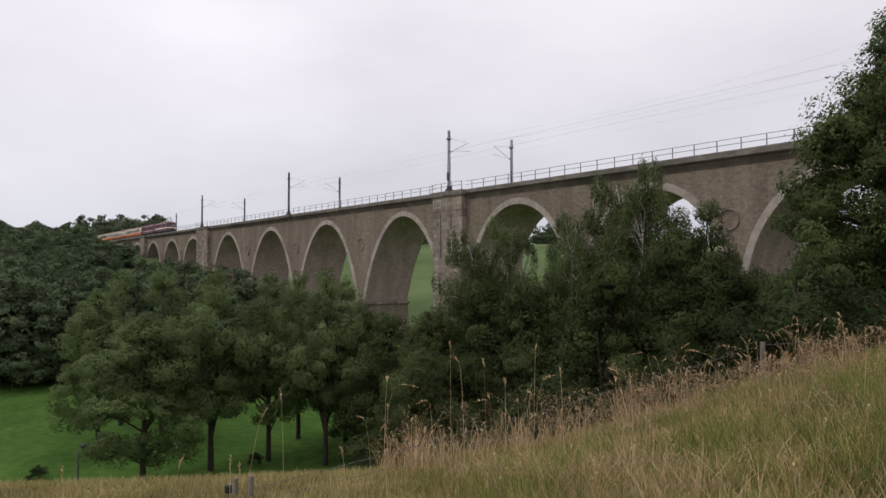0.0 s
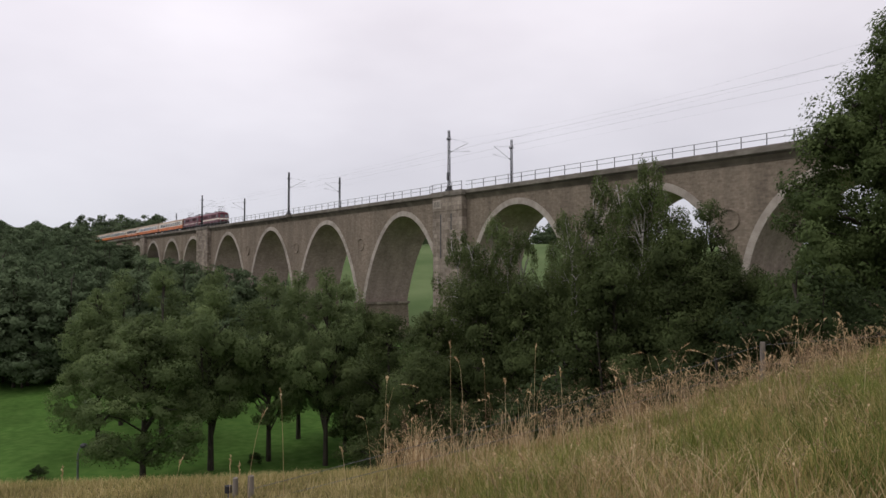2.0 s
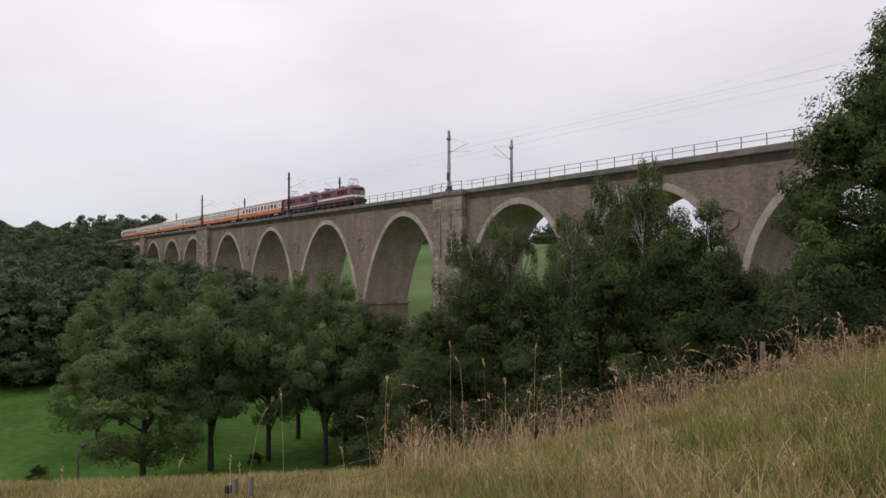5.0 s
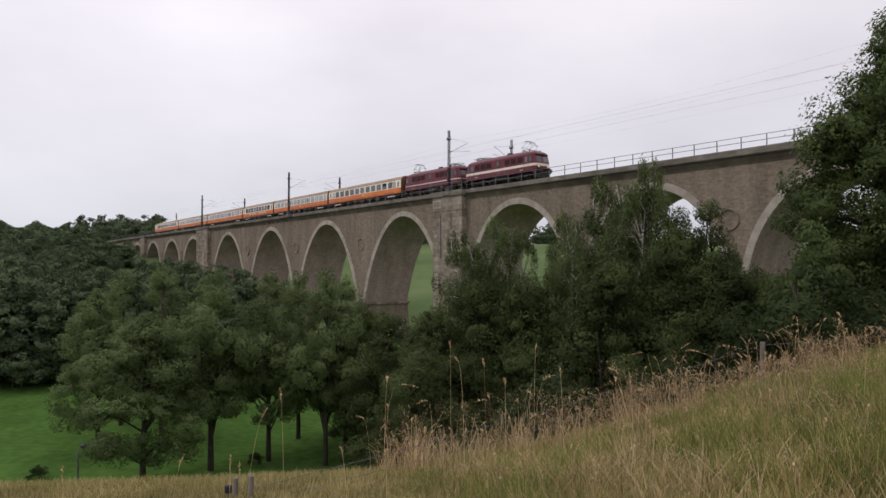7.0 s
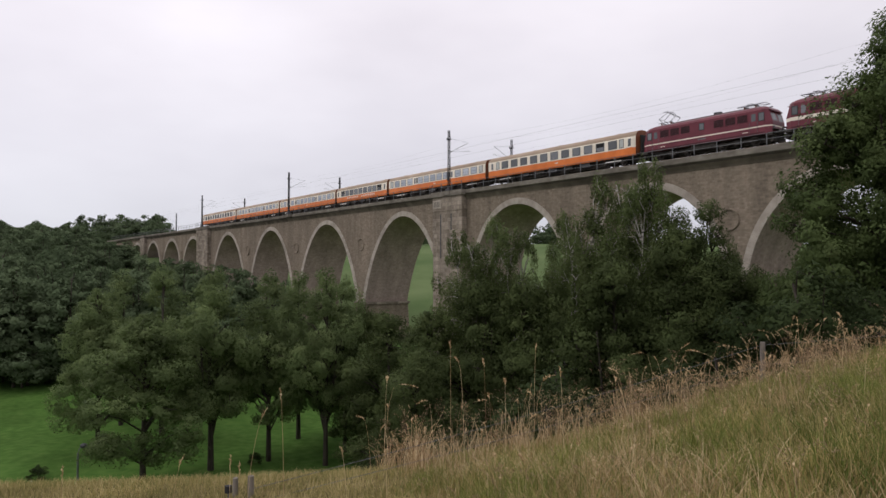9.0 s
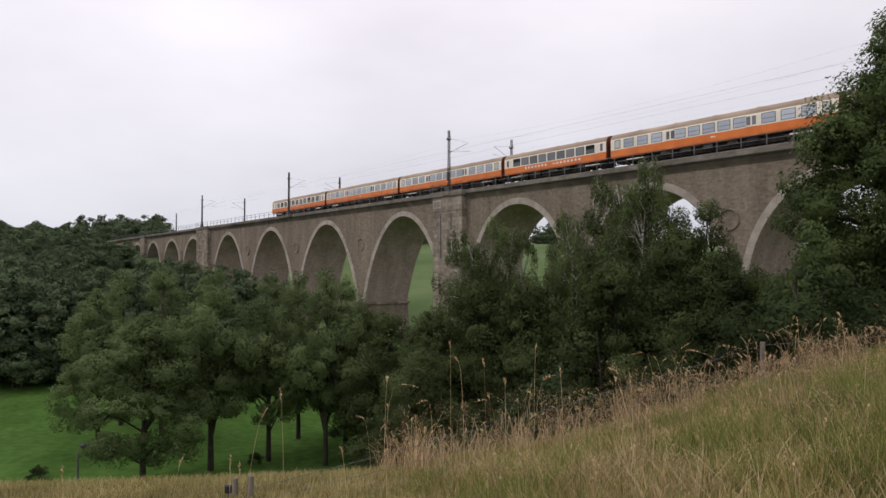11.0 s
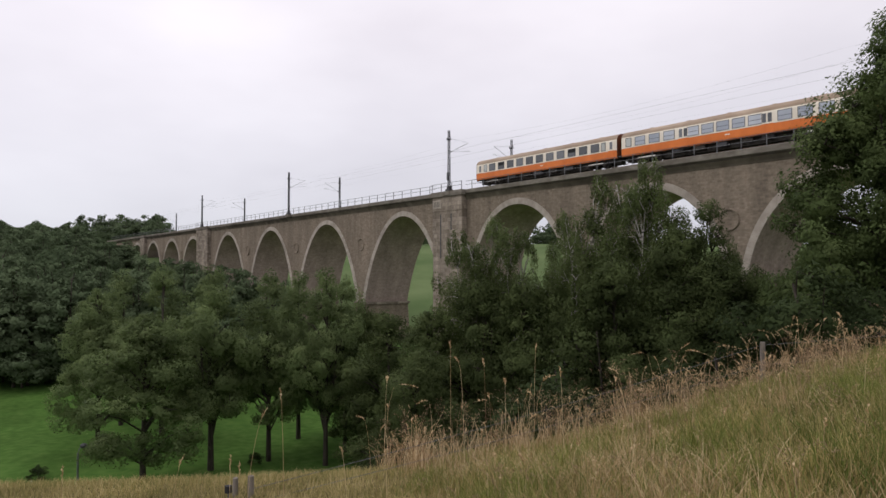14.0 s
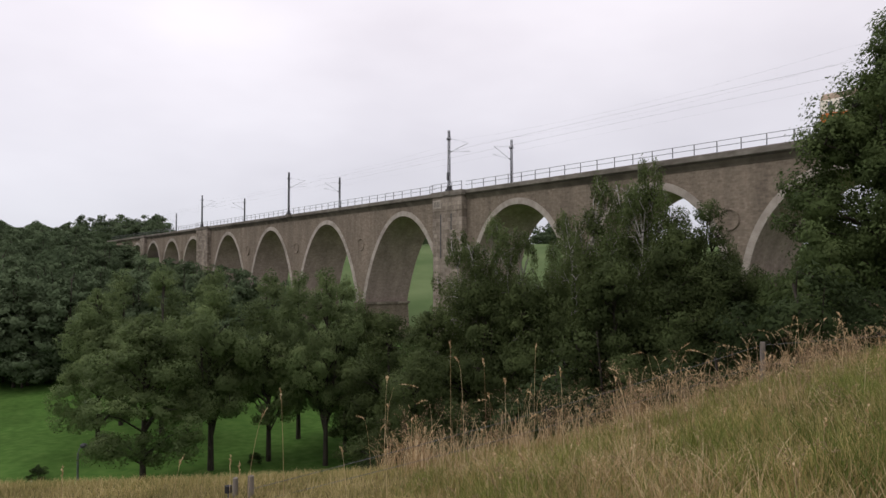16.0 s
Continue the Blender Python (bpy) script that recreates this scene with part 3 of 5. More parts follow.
# ---------------------------------------------------------------- trees
def leaf_mesh(name, centres, outward, size, mat, droop=0.3, slim=0.75, rough=0.32, soft=0.12):
    """Many small pointed leaves lying over their clumps; shaded with the soft roundness of the clump."""
    n = len(centres)
    c = np.asarray(centres)
    base = np.asarray(outward) + np.array((0, 0, 0.30 - droop * 0.2))
    base /= np.linalg.norm(base, axis=1)[:, None]
    nrm = base + np.random.normal(size=(n, 3)) * rough
    nrm /= np.linalg.norm(nrm, axis=1)[:, None]
    o = np.random.normal(size=(n, 3))
    o[:, 2] -= droop
    s = np.cross(nrm, o)
    s /= np.linalg.norm(s, axis=1)[:, None]
    d = np.cross(s, nrm)
    ln = np.asarray(size).reshape(-1, 1) * (0.6 + 0.8 * np.random.random((n, 1)))
    v = np.stack([c - d * ln / 2 + s * ln * slim / 2, c - d * ln / 2 - s * ln * slim / 2, c + d * ln / 2 - nrm * ln * 0.15], 1).reshape(-1, 3)
    i = np.arange(n) * 3
    me = bpy.data.meshes.new(name)
    me.vertices.add(n * 3)
    me.vertices.foreach_set("co", v.ravel())
    me.loops.add(n * 3)
    me.loops.foreach_set("vertex_index", np.arange(n * 3))
    me.polygons.add(n)
    me.polygons.foreach_set("loop_start", i)
    me.polygons.foreach_set("use_smooth", [True] * n)
    me.update(calc_edges=True)
    sn = base + np.random.normal(size=(n, 3)) * soft
    face = np.cross(v[1::3] - v[0::3], v[2::3] - v[0::3])
    sn *= np.where((face * base).sum(1) < 0, -1.0, 1.0)[:, None]
    sn /= np.linalg.norm(sn, axis=1)[:, None]
    me.normals_split_custom_set_from_vertices(np.repeat(sn, 3, axis=0))
    me.materials.append(mat)
    return me


def limb(bm, pts, r0, r1, n=7):
    rings = []
    for k, p in enumerate(pts):
        p = Vector(p)
        a = Vector(pts[min(k + 1, len(pts) - 1)]) - Vector(pts[max(k - 1, 0)])
        q = a.to_track_quat("Z", "Y").to_matrix()
        r = r0 + (r1 - r0) * k / (len(pts) - 1)
        rings.append([bm.verts.new(p + q @ Vector((r * math.cos(j * math.tau / n), r * math.sin(j * math.tau / n), 0))) for j in range(n)])
    for a, b in zip(rings, rings[1:]):
        for j in range(n):
            bm.faces.new((a[j], a[(j + 1) % n], b[(j + 1) % n], b[j]))
    bm.faces.new(rings[-1])


def tree_meshes(seed, kind, h, cw, bottom, leaves, size, mat, bark, boughs=20, fork=False, bough_r=1.5, trunk_r=0.3, tufts=9, open_=0.0):
    """Trunk and crown meshes: limbs grow from the trunk to rounded boughs, each a dome of small leafy tufts with shade beneath."""
    rnd = random.Random(seed)
    np.random.seed(seed)
    cz0 = bottom * h
    bm = bmesh.new()
    lean = (rnd.uniform(-0.5, 0.5), rnd.uniform(-0.5, 0.5))
    stem = [(lean[0] * f * f, lean[1] * f * f, -0.8 + (h * 0.86 + 0.8) * f) for f in (0, 0.06, 0.2, 0.4, 0.6, 0.8, 1)]
    limb(bm, stem, trunk_r, 0.04)
    if fork:
        limb(bm, [(0, 0, h * 0.17), (0.5, 0.3, h * 0.28), (1.2, 0.6, h * 0.45), (1.7, 0.7, h * 0.7)], trunk_r * 0.7, 0.05)
        limb(bm, [(0, 0, h * 0.20), (-0.5, -0.2, h * 0.30), (-0.9, -0.5, h * 0.5), (-1.3, -0.5, h * 0.75)], trunk_r * 0.6, 0.05)
    birch = kind == "birch"
    domes = []
    turn = rnd.uniform(0, math.tau)
    while len(domes) < boughs:
        k = len(domes)
        f = 0.97 if k == 0 else rnd.random()
        if birch:
            prof = math.sin(math.pi * min(1, 0.12 + 0.86 * f) ** 0.9) ** 0.55
        else:
            prof = math.sin(math.pi * min(1.0, 0.14 + 0.86 * f) ** 0.8) ** 0.65
        if k and rnd.random() > prof + 0.1:
            continue
        turn += 2.39996 + rnd.uniform(-0.5, 0.5)
        br = bough_r * rnd.uniform(0.65, 1.3) * (0.75 if f > 0.85 else 1.0)
        r = max(0.0, cw / 2 * prof * rnd.uniform(0.85, 1.14) - br * 0.65) * (1.0 if rnd.random() < 0.72 else 0.45)
        c = Vector((r * math.cos(turn), r * math.sin(turn), cz0 + br * 0.5 + (h - cz0 - br * 1.25) * f))
        domes.append((c, br))
        sf = max(0.15, min(0.95, (c.z - 0.25 * r - br) / (h * 0.86)))
        st = Vector((lean[0] * sf * sf, lean[1] * sf * sf, sf * h * 0.86))
        mid = st.lerp(c, 0.55) + Vector((rnd.uniform(-0.4, 0.4), rnd.uniform(-0.4, 0.4), 0.4))
        limb(bm, [st, mid, c], 0.02 + trunk_r * 0.25, 0.015, 5)
    total = sum(br ** 2 for _, br in domes) * tufts
    cen, outs, sizes = [], [], []
    mid = np.array((0, 0, cz0 + (h - cz0) * 0.4))
    for c, br in domes:
        away = np.array(c) - mid
        away /= np.linalg.norm(away) + 0.1
        for q in range(tufts):
            d0 = Vector((rnd.gauss(0, 1), rnd.gauss(0, 1), rnd.gauss(0.15, 1)))
            d0.normalize()
            d0 = Vector((d0.x, d0.y, max(d0.z, -0.7)))
            tc = c + Vector((d0.x * 1.12, d0.y * 1.12, d0.z * 0.98)) * br * 0.72
            tr = br * 0.44 * rnd.uniform(0.65, 1.3)
            if q % 4 == 0:
                limb(bm, [c, c.lerp(tc, 0.6) + Vector((0, 0, 0.1)), tc], 0.03, 0.01, 4)
            n = max(6, int(leaves * br ** 2 / total * (1.0 - open_ * rnd.random())))
            d = np.random.normal(size=(n, 3))
            d /= np.linalg.norm(d, axis=1)[:, None]
            rr = tr * (0.5 + 0.55 * np.random.random((n, 1)) ** 0.6)
            stray = np.random.random(n) < 0.08
            rr[stray] *= 1.3
            sizes.append(np.where(np.random.random(n) < 0.15, size * 1.4, size))
            p = d * rr
            if birch:
                p *= (0.85, 0.85, 1.0)
                p[:, 2] -= np.random.random(n) ** 1.5 * tr * 2.2
            else:
                p *= (1.08, 1.08, 0.88)
                p[:, 2] = np.where(p[:, 2] < 0, p[:, 2] * 0.8, p[:, 2])
            cen.append(p + np.array(tc))
            outs.append(d * (0.75, 0.75, 0.65) + 0.6 * np.array(d0) + 0.35 * away)
    trunk = mesh_from("trunk", bm, bark, True)
    crown = leaf_mesh("crown", np.concatenate(cen), np.concatenate(outs), np.concatenate(sizes), mat, droop=0.9 if birch else 0.25)
    return trunk, crown


def plant(name, meshes, x, y, sx, sz, rot, label, category="tree", group="", z=None):
    t = thing(name, label, category, group, m=pose(x, y, ground_xy(x, y) if z is None else z, 0, 0, rot) @ Matrix.Diagonal((sx, sx, sz, 1)))
    part("trunk", meshes[0], None, t)
    part("crown", meshes[1], None, t)
    return t


ASH_A = tree_meshes(1, "ash", 16, 8.5, 0.27, 50000, 0.155, LEAF_ASH, BARK, 36, True, 1.45, 0.36, 10)
ASH_B = tree_meshes(2, "ash", 16, 8.5, 0.21, 50000, 0.155, LEAF_ASH, BARK, 36, False, 1.45, 0.34, 10)
ASH_C = tree_meshes(12, "ash", 16, 8.5, 0.14, 54000, 0.155, LEAF_ASH, BARK, 44, False, 1.4, 0.3, 10)
MAPLE_A = tree_meshes(3, "maple", 16, 9.5, 0.08, 60000, 0.145, LEAF_DARK, BARK, 42, False, 1.5, 0.3, 10)
MAPLE_B = tree_meshes(4, "maple", 16, 9.5, 0.06, 60000, 0.145, LEAF_DARK, BARK, 42, True, 1.5, 0.3, 10)
BIRCH_A = tree_meshes(5, "birch", 18, 6.0, 0.04, 62000, 0.12, LEAF_BIRCH, BIRCHBARK, 66, False, 1.0, 0.13, 9, 0.5)
BIRCH_B = tree_meshes(6, "birch", 18, 6.5, 0.04, 62000, 0.12, LEAF_BIRCH, BIRCHBARK, 66, True, 1.0, 0.12, 9, 0.5)
OAK = tree_meshes(7, "maple", 20, 12, 0.02, 290000, 0.14, LEAF_OAK, BARK, 170, True, 1.35, 0.4, 10, 0.25)
BIRCH_C = tree_meshes(9, "birch", 18, 5.0, 0.42, 11000, 0.11, LEAF_BIRCH, BIRCHBARK, 20, False, 0.9, 0.09, 6, 0.5)
WILLOW = tree_meshes(10, "maple", 18, 7.0, 0.08, 50000, 0.115, LEAF_DARK, BARK, 70, True, 1.05, 0.16, 9, 0.6)
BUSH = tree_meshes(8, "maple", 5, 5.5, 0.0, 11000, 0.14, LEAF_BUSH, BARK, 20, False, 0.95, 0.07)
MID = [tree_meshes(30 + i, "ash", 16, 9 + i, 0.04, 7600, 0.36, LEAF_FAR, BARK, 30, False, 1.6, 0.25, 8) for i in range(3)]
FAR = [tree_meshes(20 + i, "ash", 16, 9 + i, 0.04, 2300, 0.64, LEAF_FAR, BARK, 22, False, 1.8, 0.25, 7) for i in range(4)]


def at_view(px, u):
    """A spot u metres ahead on the bearing of column px of the plan of sight."""
    return place(u, (px - 784) / 1240 * u)


def stand(name, meshes, base_h, px, u, top, width, base_w, rot, label, group=""):
    """A tree on that bearing whose tip rises to the sight line top."""
    x, y = at_view(px, u)
    g = ground_xy(x, y)
    h = (481.4 - top) / 1240 * u - g
    sz = h / base_h
    sx = width / 1240 * u / base_w
    plant(name, meshes, x, y, sx, sz, rot, label, group=group, z=g)


def build_trees():
    ash = "leafy green ash tree standing in the valley pasture"
    stand("ash_tree", ASH_C, 16, 258, 50, 548, 205, 8.5, 20, "bright green ash with a low round crown", "pasture trees")
    stand("ash_tree", ASH_A, 16, 377, 54, 466, 165, 8.5, 80, "tall ash with a forked dark trunk in the pasture", "pasture trees")
    stand("ash_tree", ASH_B, 16, 478, 57, 476, 145, 8.5, 140, ash, "pasture trees")
    stand("ash_tree", ASH_A, 16, 578, 56, 467, 140, 8.5, 220, "dark green ash with a leaning trunk in the pasture", "pasture trees")
    stand("ash_tree", ASH_C, 16, 178, 60, 506, 150, 8.5, 260, ash, "pasture trees")
    stand("ash_tree", ASH_B, 16, 290, 66, 468, 150, 8.5, 300, ash, "pasture trees")
    stand("ash_tree", ASH_B, 16, 218, 70, 476, 120, 8.5, 100, ash, "pasture trees")
    mp = "dense dark green maple on the valley slope"
    for px, u, top, wd, k, rot in ((690, 52, 545, 207, 0, 10), (640, 62, 540, 158, 1, 70), (765, 48, 540, 207, 0, 100), (745, 40, 610, 219, 1, 15), (850, 46, 480, 207, 1, 160), (930, 45, 490, 215, 0, 35),
                                   (995, 44, 505, 207, 0, 200), (1085, 42, 440, 244, 1, 250), (1180, 43, 418, 240, 0, 290), (1265, 43, 442, 225, 1, 330), (1212, 44, 388, 235, 0, 75), (1342, 43.5, 462, 150, 1, 200), (1408, 43, 474, 150, 0, 310),
                                   (1375, 42, 505, 230, 0, 60), (1455, 40, 470, 207, 1, 120), (1520, 38, 445, 219, 1, 20)):
        stand("maple_tree", (MAPLE_A, MAPLE_B)[k], 16, px, u, top, wd, 9.5, rot, mp, "slope trees")
    bl = "slender birch with drooping foliage in front of the viaduct"
    for px, u, top, wd, k, rot in ((806, 50, 396, 105, 0, 0), (872, 49, 382, 130, 1, 50), (842, 48, 415, 150, 0, 75), (902, 47.5, 390, 140, 0, 215), (926, 47, 408, 110, 1, 95), (978, 47.5, 425, 90, 1, 15), (1172, 46.5, 316, 150, 0, 145), (1008, 48, 362, 115, 0, 110), (1060, 47, 310, 165, 1, 170), (1108, 48, 306, 160, 0, 30),
                                   (1035, 46, 370, 170, 1, 80), (1130, 46, 330, 150, 1, 310), (1282, 45, 430, 120, 0, 290)):
        stand("birch_tree", (BIRCH_A, BIRCH_B)[k], 18, px, u, top, wd, (6.0, 6.5)[k], rot, bl, "birches")
    stand("birch_tree", BIRCH_A, 18, 1150, 47, 266, 135, 6.0, 200, "tall birch reaching above the viaduct railing", "birches")
    for px, u, top, wd, rot in ((1190, 46, 388, 170, 20), (1250, 46, 348, 140, 260), (1225, 45, 400, 190, 130), (1295, 44.5, 440, 120, 60), (1208, 46.2, 358, 160, 200), (1258, 45.6, 345, 170, 20)):
        stand("willow_tree", WILLOW, 18, px, u, top, wd, 7.0, rot, "thin grey-green willow with gaps between its branches", "willows")
    for px, u, top, wd, rot in ((1012, 43.5, 365, 90, 210),):
        stand("birch_tree", BIRCH_C, 18, px, u, top, wd, 5.0, rot, "thin birch with a pale bare trunk and sparse crown", "birches")
    stand("ash_tree", ASH_B, 16, 612, 60, 486, 110, 8.5, 190, ash, "pasture trees")
    stand("ash_tree", ASH_A, 16, 530, 64, 474, 120, 8.5, 30, ash, "pasture trees")
    stand("maple_tree", MAPLE_A, 16, 665, 58, 545, 110, 9.5, 45, mp, "slope trees")
    # Added maple stands in for the left lobes of the large tree below.
    stand("maple_tree", MAPLE_B, 16, 1466, 37, 268, 125, 9.5, 250, "maple added to fill the left edge of the large broadleaf tree", "slope trees")
    stand("oak_tree", OAK, 20, 1610, 34, 2, 445, 12, 40, "large dark broadleaf tree on the slope edge", "")
    # undergrowth below the trees, its leaf colour darkened for their shade
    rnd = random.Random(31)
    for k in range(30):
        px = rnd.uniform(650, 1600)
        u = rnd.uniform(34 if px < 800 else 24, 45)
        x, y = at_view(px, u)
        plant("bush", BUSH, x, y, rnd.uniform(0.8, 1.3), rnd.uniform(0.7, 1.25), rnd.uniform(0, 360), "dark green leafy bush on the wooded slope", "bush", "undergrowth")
    # woods of the far slope and along the foot of the viaduct
    wood = "broadleaf tree of the valley wood, its green paled for haze"
    n = 0
    while n < 250:
        u = rnd.uniform(88, 360)
        px = rnd.uniform(-120, 660) if n > 95 else rnd.uniform(-100, 290)
        u = rnd.uniform(240, 380) if n <= 95 else u
        x, y = at_view(px, u)
        g = ground_xy(x, y)
        h = rnd.uniform(11, 18)
        if 56.5 < y < 74:
            continue
        top = 481.4 - (g + h) / u * 1240
        front = y < 58
        if front:
            lim = 388 + 14 * abs(math.sin(px * 0.05)) if px < 155 else 428 if px < 215 else 440 + (px - 190) * 0.14
            if px > 640 or (px > 200 and u < 80):
                continue
        else:
            lim = 376 + 16 * abs(math.sin(px * 0.045))
            if px > 286 or u < 200:
                continue
        if top < lim:
            h = (481.4 - lim) / 1240 * u - g
            if h < 6:
                continue
        n += 1
        s = h / 16
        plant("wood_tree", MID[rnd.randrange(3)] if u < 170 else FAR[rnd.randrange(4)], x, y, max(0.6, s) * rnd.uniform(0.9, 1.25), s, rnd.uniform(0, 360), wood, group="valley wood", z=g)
    for k in range(34):
        x, y = at_view(-70 + k * 10.5 + rnd.uniform(-6, 6), rnd.uniform(88, 104))
        h = rnd.uniform(11, 16)
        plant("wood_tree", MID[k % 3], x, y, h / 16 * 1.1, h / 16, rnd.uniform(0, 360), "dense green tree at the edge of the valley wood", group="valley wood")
    for k in range(26):
        u = rnd.uniform(285, 335)
        px = rnd.uniform(893, 1010) if k < 20 else rnd.uniform(738, 772)
        x, y = at_view(px, u)
        g = ground_xy(x, y)
        h = (481.4 - (rnd.uniform(391, 404) if k < 20 else 419)) / 1240 * u - g
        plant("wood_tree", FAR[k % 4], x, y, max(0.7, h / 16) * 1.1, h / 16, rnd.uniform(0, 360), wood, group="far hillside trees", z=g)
    for k in range(44):
        if k < 22:
            px, u = 140 + k * 4.4, rnd.uniform(205, 236)
            top = rnd.uniform(396, 408) if px < 160 else rnd.uniform(424, 432) if px < 205 else rnd.uniform(440, 450)
        else:
            px, top = 120 + (k - 22) * 8.0, rnd.uniform(378, 394)
            u = min(395.0, rnd.uniform(75, 80) / (FWD.y + RGT.y * (px - 784) / 1240))
        x, y = at_view(px, u)
        if k >= 22 and y < 74.5 or k < 22 and y > 56:
            continue
        g = ground_xy(x, y)
        h = max(6.0, (481.4 - top) / 1240 * u - g)
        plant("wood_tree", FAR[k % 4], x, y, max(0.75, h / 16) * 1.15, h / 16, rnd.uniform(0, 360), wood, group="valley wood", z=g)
    # trees on the crest of the far hillside, seen through the arches
    for k in range(45):
        u = rnd.uniform(270, 420)
        px = rnd.choice((rnd.uniform(560, 640), rnd.uniform(735, 775), rnd.uniform(850, 1600), rnd.uniform(900, 1600)))
        x, y = at_view(px, u)
        g = ground_xy(x, y)
        top = 418 if px < 800 else rnd.uniform(385, 410)
        h = max(4.0, (481.4 - top) / 1240 * u - g)
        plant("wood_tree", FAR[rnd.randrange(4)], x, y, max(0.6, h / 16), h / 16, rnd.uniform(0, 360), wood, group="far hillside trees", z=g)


build_trees()


# ---------------------------------------------------------------- train
ORANGE = material("orange_coach_paint", [(0.3, (0.62, 0.155, 0.028)), (0.7, (0.74, 0.205, 0.042))], 0.45, 0.8, 6, (1, 1, 0.3), big=0.12, big_scale=0.4)
BEIGE = material("ivory_coach_paint", [(0.3, (0.76, 0.70, 0.58)), (0.7, (0.85, 0.79, 0.67))], 0.45, 0.8, 6, (1, 1, 0.3), big=0.08, big_scale=0.4)
ROOF = material("sooty_tan_roof", [(0.3, (0.29, 0.215, 0.15)), (0.7, (0.41, 0.32, 0.235))], 0.7, 0.7, 6, (0.4, 1, 1), big=0.2, big_scale=0.4)
BROWN = material("brown_coach_end", [(0.3, (0.12, 0.04, 0.02)), (0.7, (0.22, 0.075, 0.03))], 0.6, 2)
RUBBER = material("black_rubber", [(0.3, (0.015, 0.015, 0.016)), (0.7, (0.035, 0.035, 0.037))], 0.7, 4)
UNDER = material("dusty_underframe", [(0.3, (0.022, 0.02, 0.018)), (0.7, (0.065, 0.058, 0.05))], 0.85, 3, bump=0.3)
GLASS = material("dark_window_glass", [(0.3, (0.07, 0.075, 0.08)), (0.7, (0.15, 0.16, 0.17))], 0.12, 0.5, 3, obj_rand=0.7, spec=0.6)
# The whitish blue of reflected sky is put into the pane colour.
PALEGLASS = material("painted_sky_pale_glass", [(0.3, (0.32, 0.36, 0.42)), (0.7, (0.52, 0.56, 0.62))], 0.15, 0.6, 3, obj_rand=0.6, spec=0.6)
FROSTED = material("frosted_window_glass", [(0.3, (0.45, 0.47, 0.45)), (0.7, (0.55, 0.57, 0.55))], 0.4, 0.5)
OPENING = material("dark_open_window", [(0.3, (0.008, 0.008, 0.009)), (0.7, (0.02, 0.02, 0.02))], 0.8, 0.5)
WINRED = material("wine_red_loco_paint", [(0.3, (0.120, 0.022, 0.034)), (0.7, (0.165, 0.033, 0.048))], 0.4, 0.8, 6, (1, 1, 0.3), big=0.2, big_scale=0.5)
LOUVRE = material("dark_red_louvre", [(0.3, (0.030, 0.007, 0.010)), (0.7, (0.052, 0.012, 0.016))], 0.6, 3)
CREAM = material("cream_stripe_paint", [(0.3, (0.70, 0.64, 0.53)), (0.7, (0.80, 0.74, 0.63))], 0.5, 1)
LOCOROOF = material("grey_brown_loco_roof", [(0.3, (0.09, 0.05, 0.05)), (0.7, (0.17, 0.10, 0.095))], 0.7, 1)
WHITE = material("white_marking_paint", [(0.3, (0.7, 0.68, 0.62)), (0.7, (0.8, 0.78, 0.72))], 0.5, 1)
LAMPGLASS = material("headlamp_glass", [(0.3, (0.75, 0.72, 0.65)), (0.7, (0.85, 0.82, 0.75))], 0.2, 1)
LAMPGLASS.node_tree.nodes["Principled BSDF"].inputs["Emission Color"].default_value = (1, 0.93, 0.8, 1)
LAMPGLASS.node_tree.nodes["Principled BSDF"].inputs["Emission Strength"].default_value = 0.8


def wheelset_mesh():
    bm = bmesh.new()
    for s in (-1, 1):
        rod(bm, (0, s * 0.68, 0), (0, s * 0.82, 0), 0.47, n=20)
        rod(bm, (0, s * 0.82, 0), (0, s * 0.90, 0), 0.16, n=10)
    rod(bm, (0, -0.7, 0), (0, 0.7, 0), 0.08, n=8)
    return mesh_from("wheelset", bm, UNDER)


WHEELS = wheelset_mesh()


def bogie(parent, x, base, light):
    bm = boxes((x - base / 2 - 0.55, x + base / 2 + 0.55, -1.12, -0.98, 0.45, 0.70), (x - base / 2 - 0.55, x + base / 2 + 0.55, 0.98, 1.12, 0.45, 0.70),
               (x - 0.4, x + 0.4, -1.15, 1.15, 0.35, 0.8), (x - base / 2 - 0.22, x - base / 2 + 0.22, -1.22, -1.0, 0.30, 0.62), (x + base / 2 - 0.22, x + base / 2 + 0.22, -1.22, -1.0, 0.30, 0.62), bevel=0.03)
    b = part("bogie", bm, UNDER, parent, "dusty dark bogie")
    for s in (-1, 1):
        part("wheelset", WHEELS, UNDER, b, m=pose(x + s * base / 2, 0, 0.48))
    if light:
        part("damper_bar", boxes((x - base / 2 + 0.1, x + base / 2 - 0.1, -1.25, -1.16, 0.56, 0.68)), WHITE, b, "pale damper bar")


def side_profile(z0, z1, w=1.41):
    return [(-w, z0), (-w, z1)], [(w, z0), (w, z1)]


def shell(parent, name, pts, x0, x1, mat, label=""):
    bm = bmesh.new()
    extrude_profile(bm, pts, x0, x1, closed=False)
    return part(name, bm, mat, parent, label)


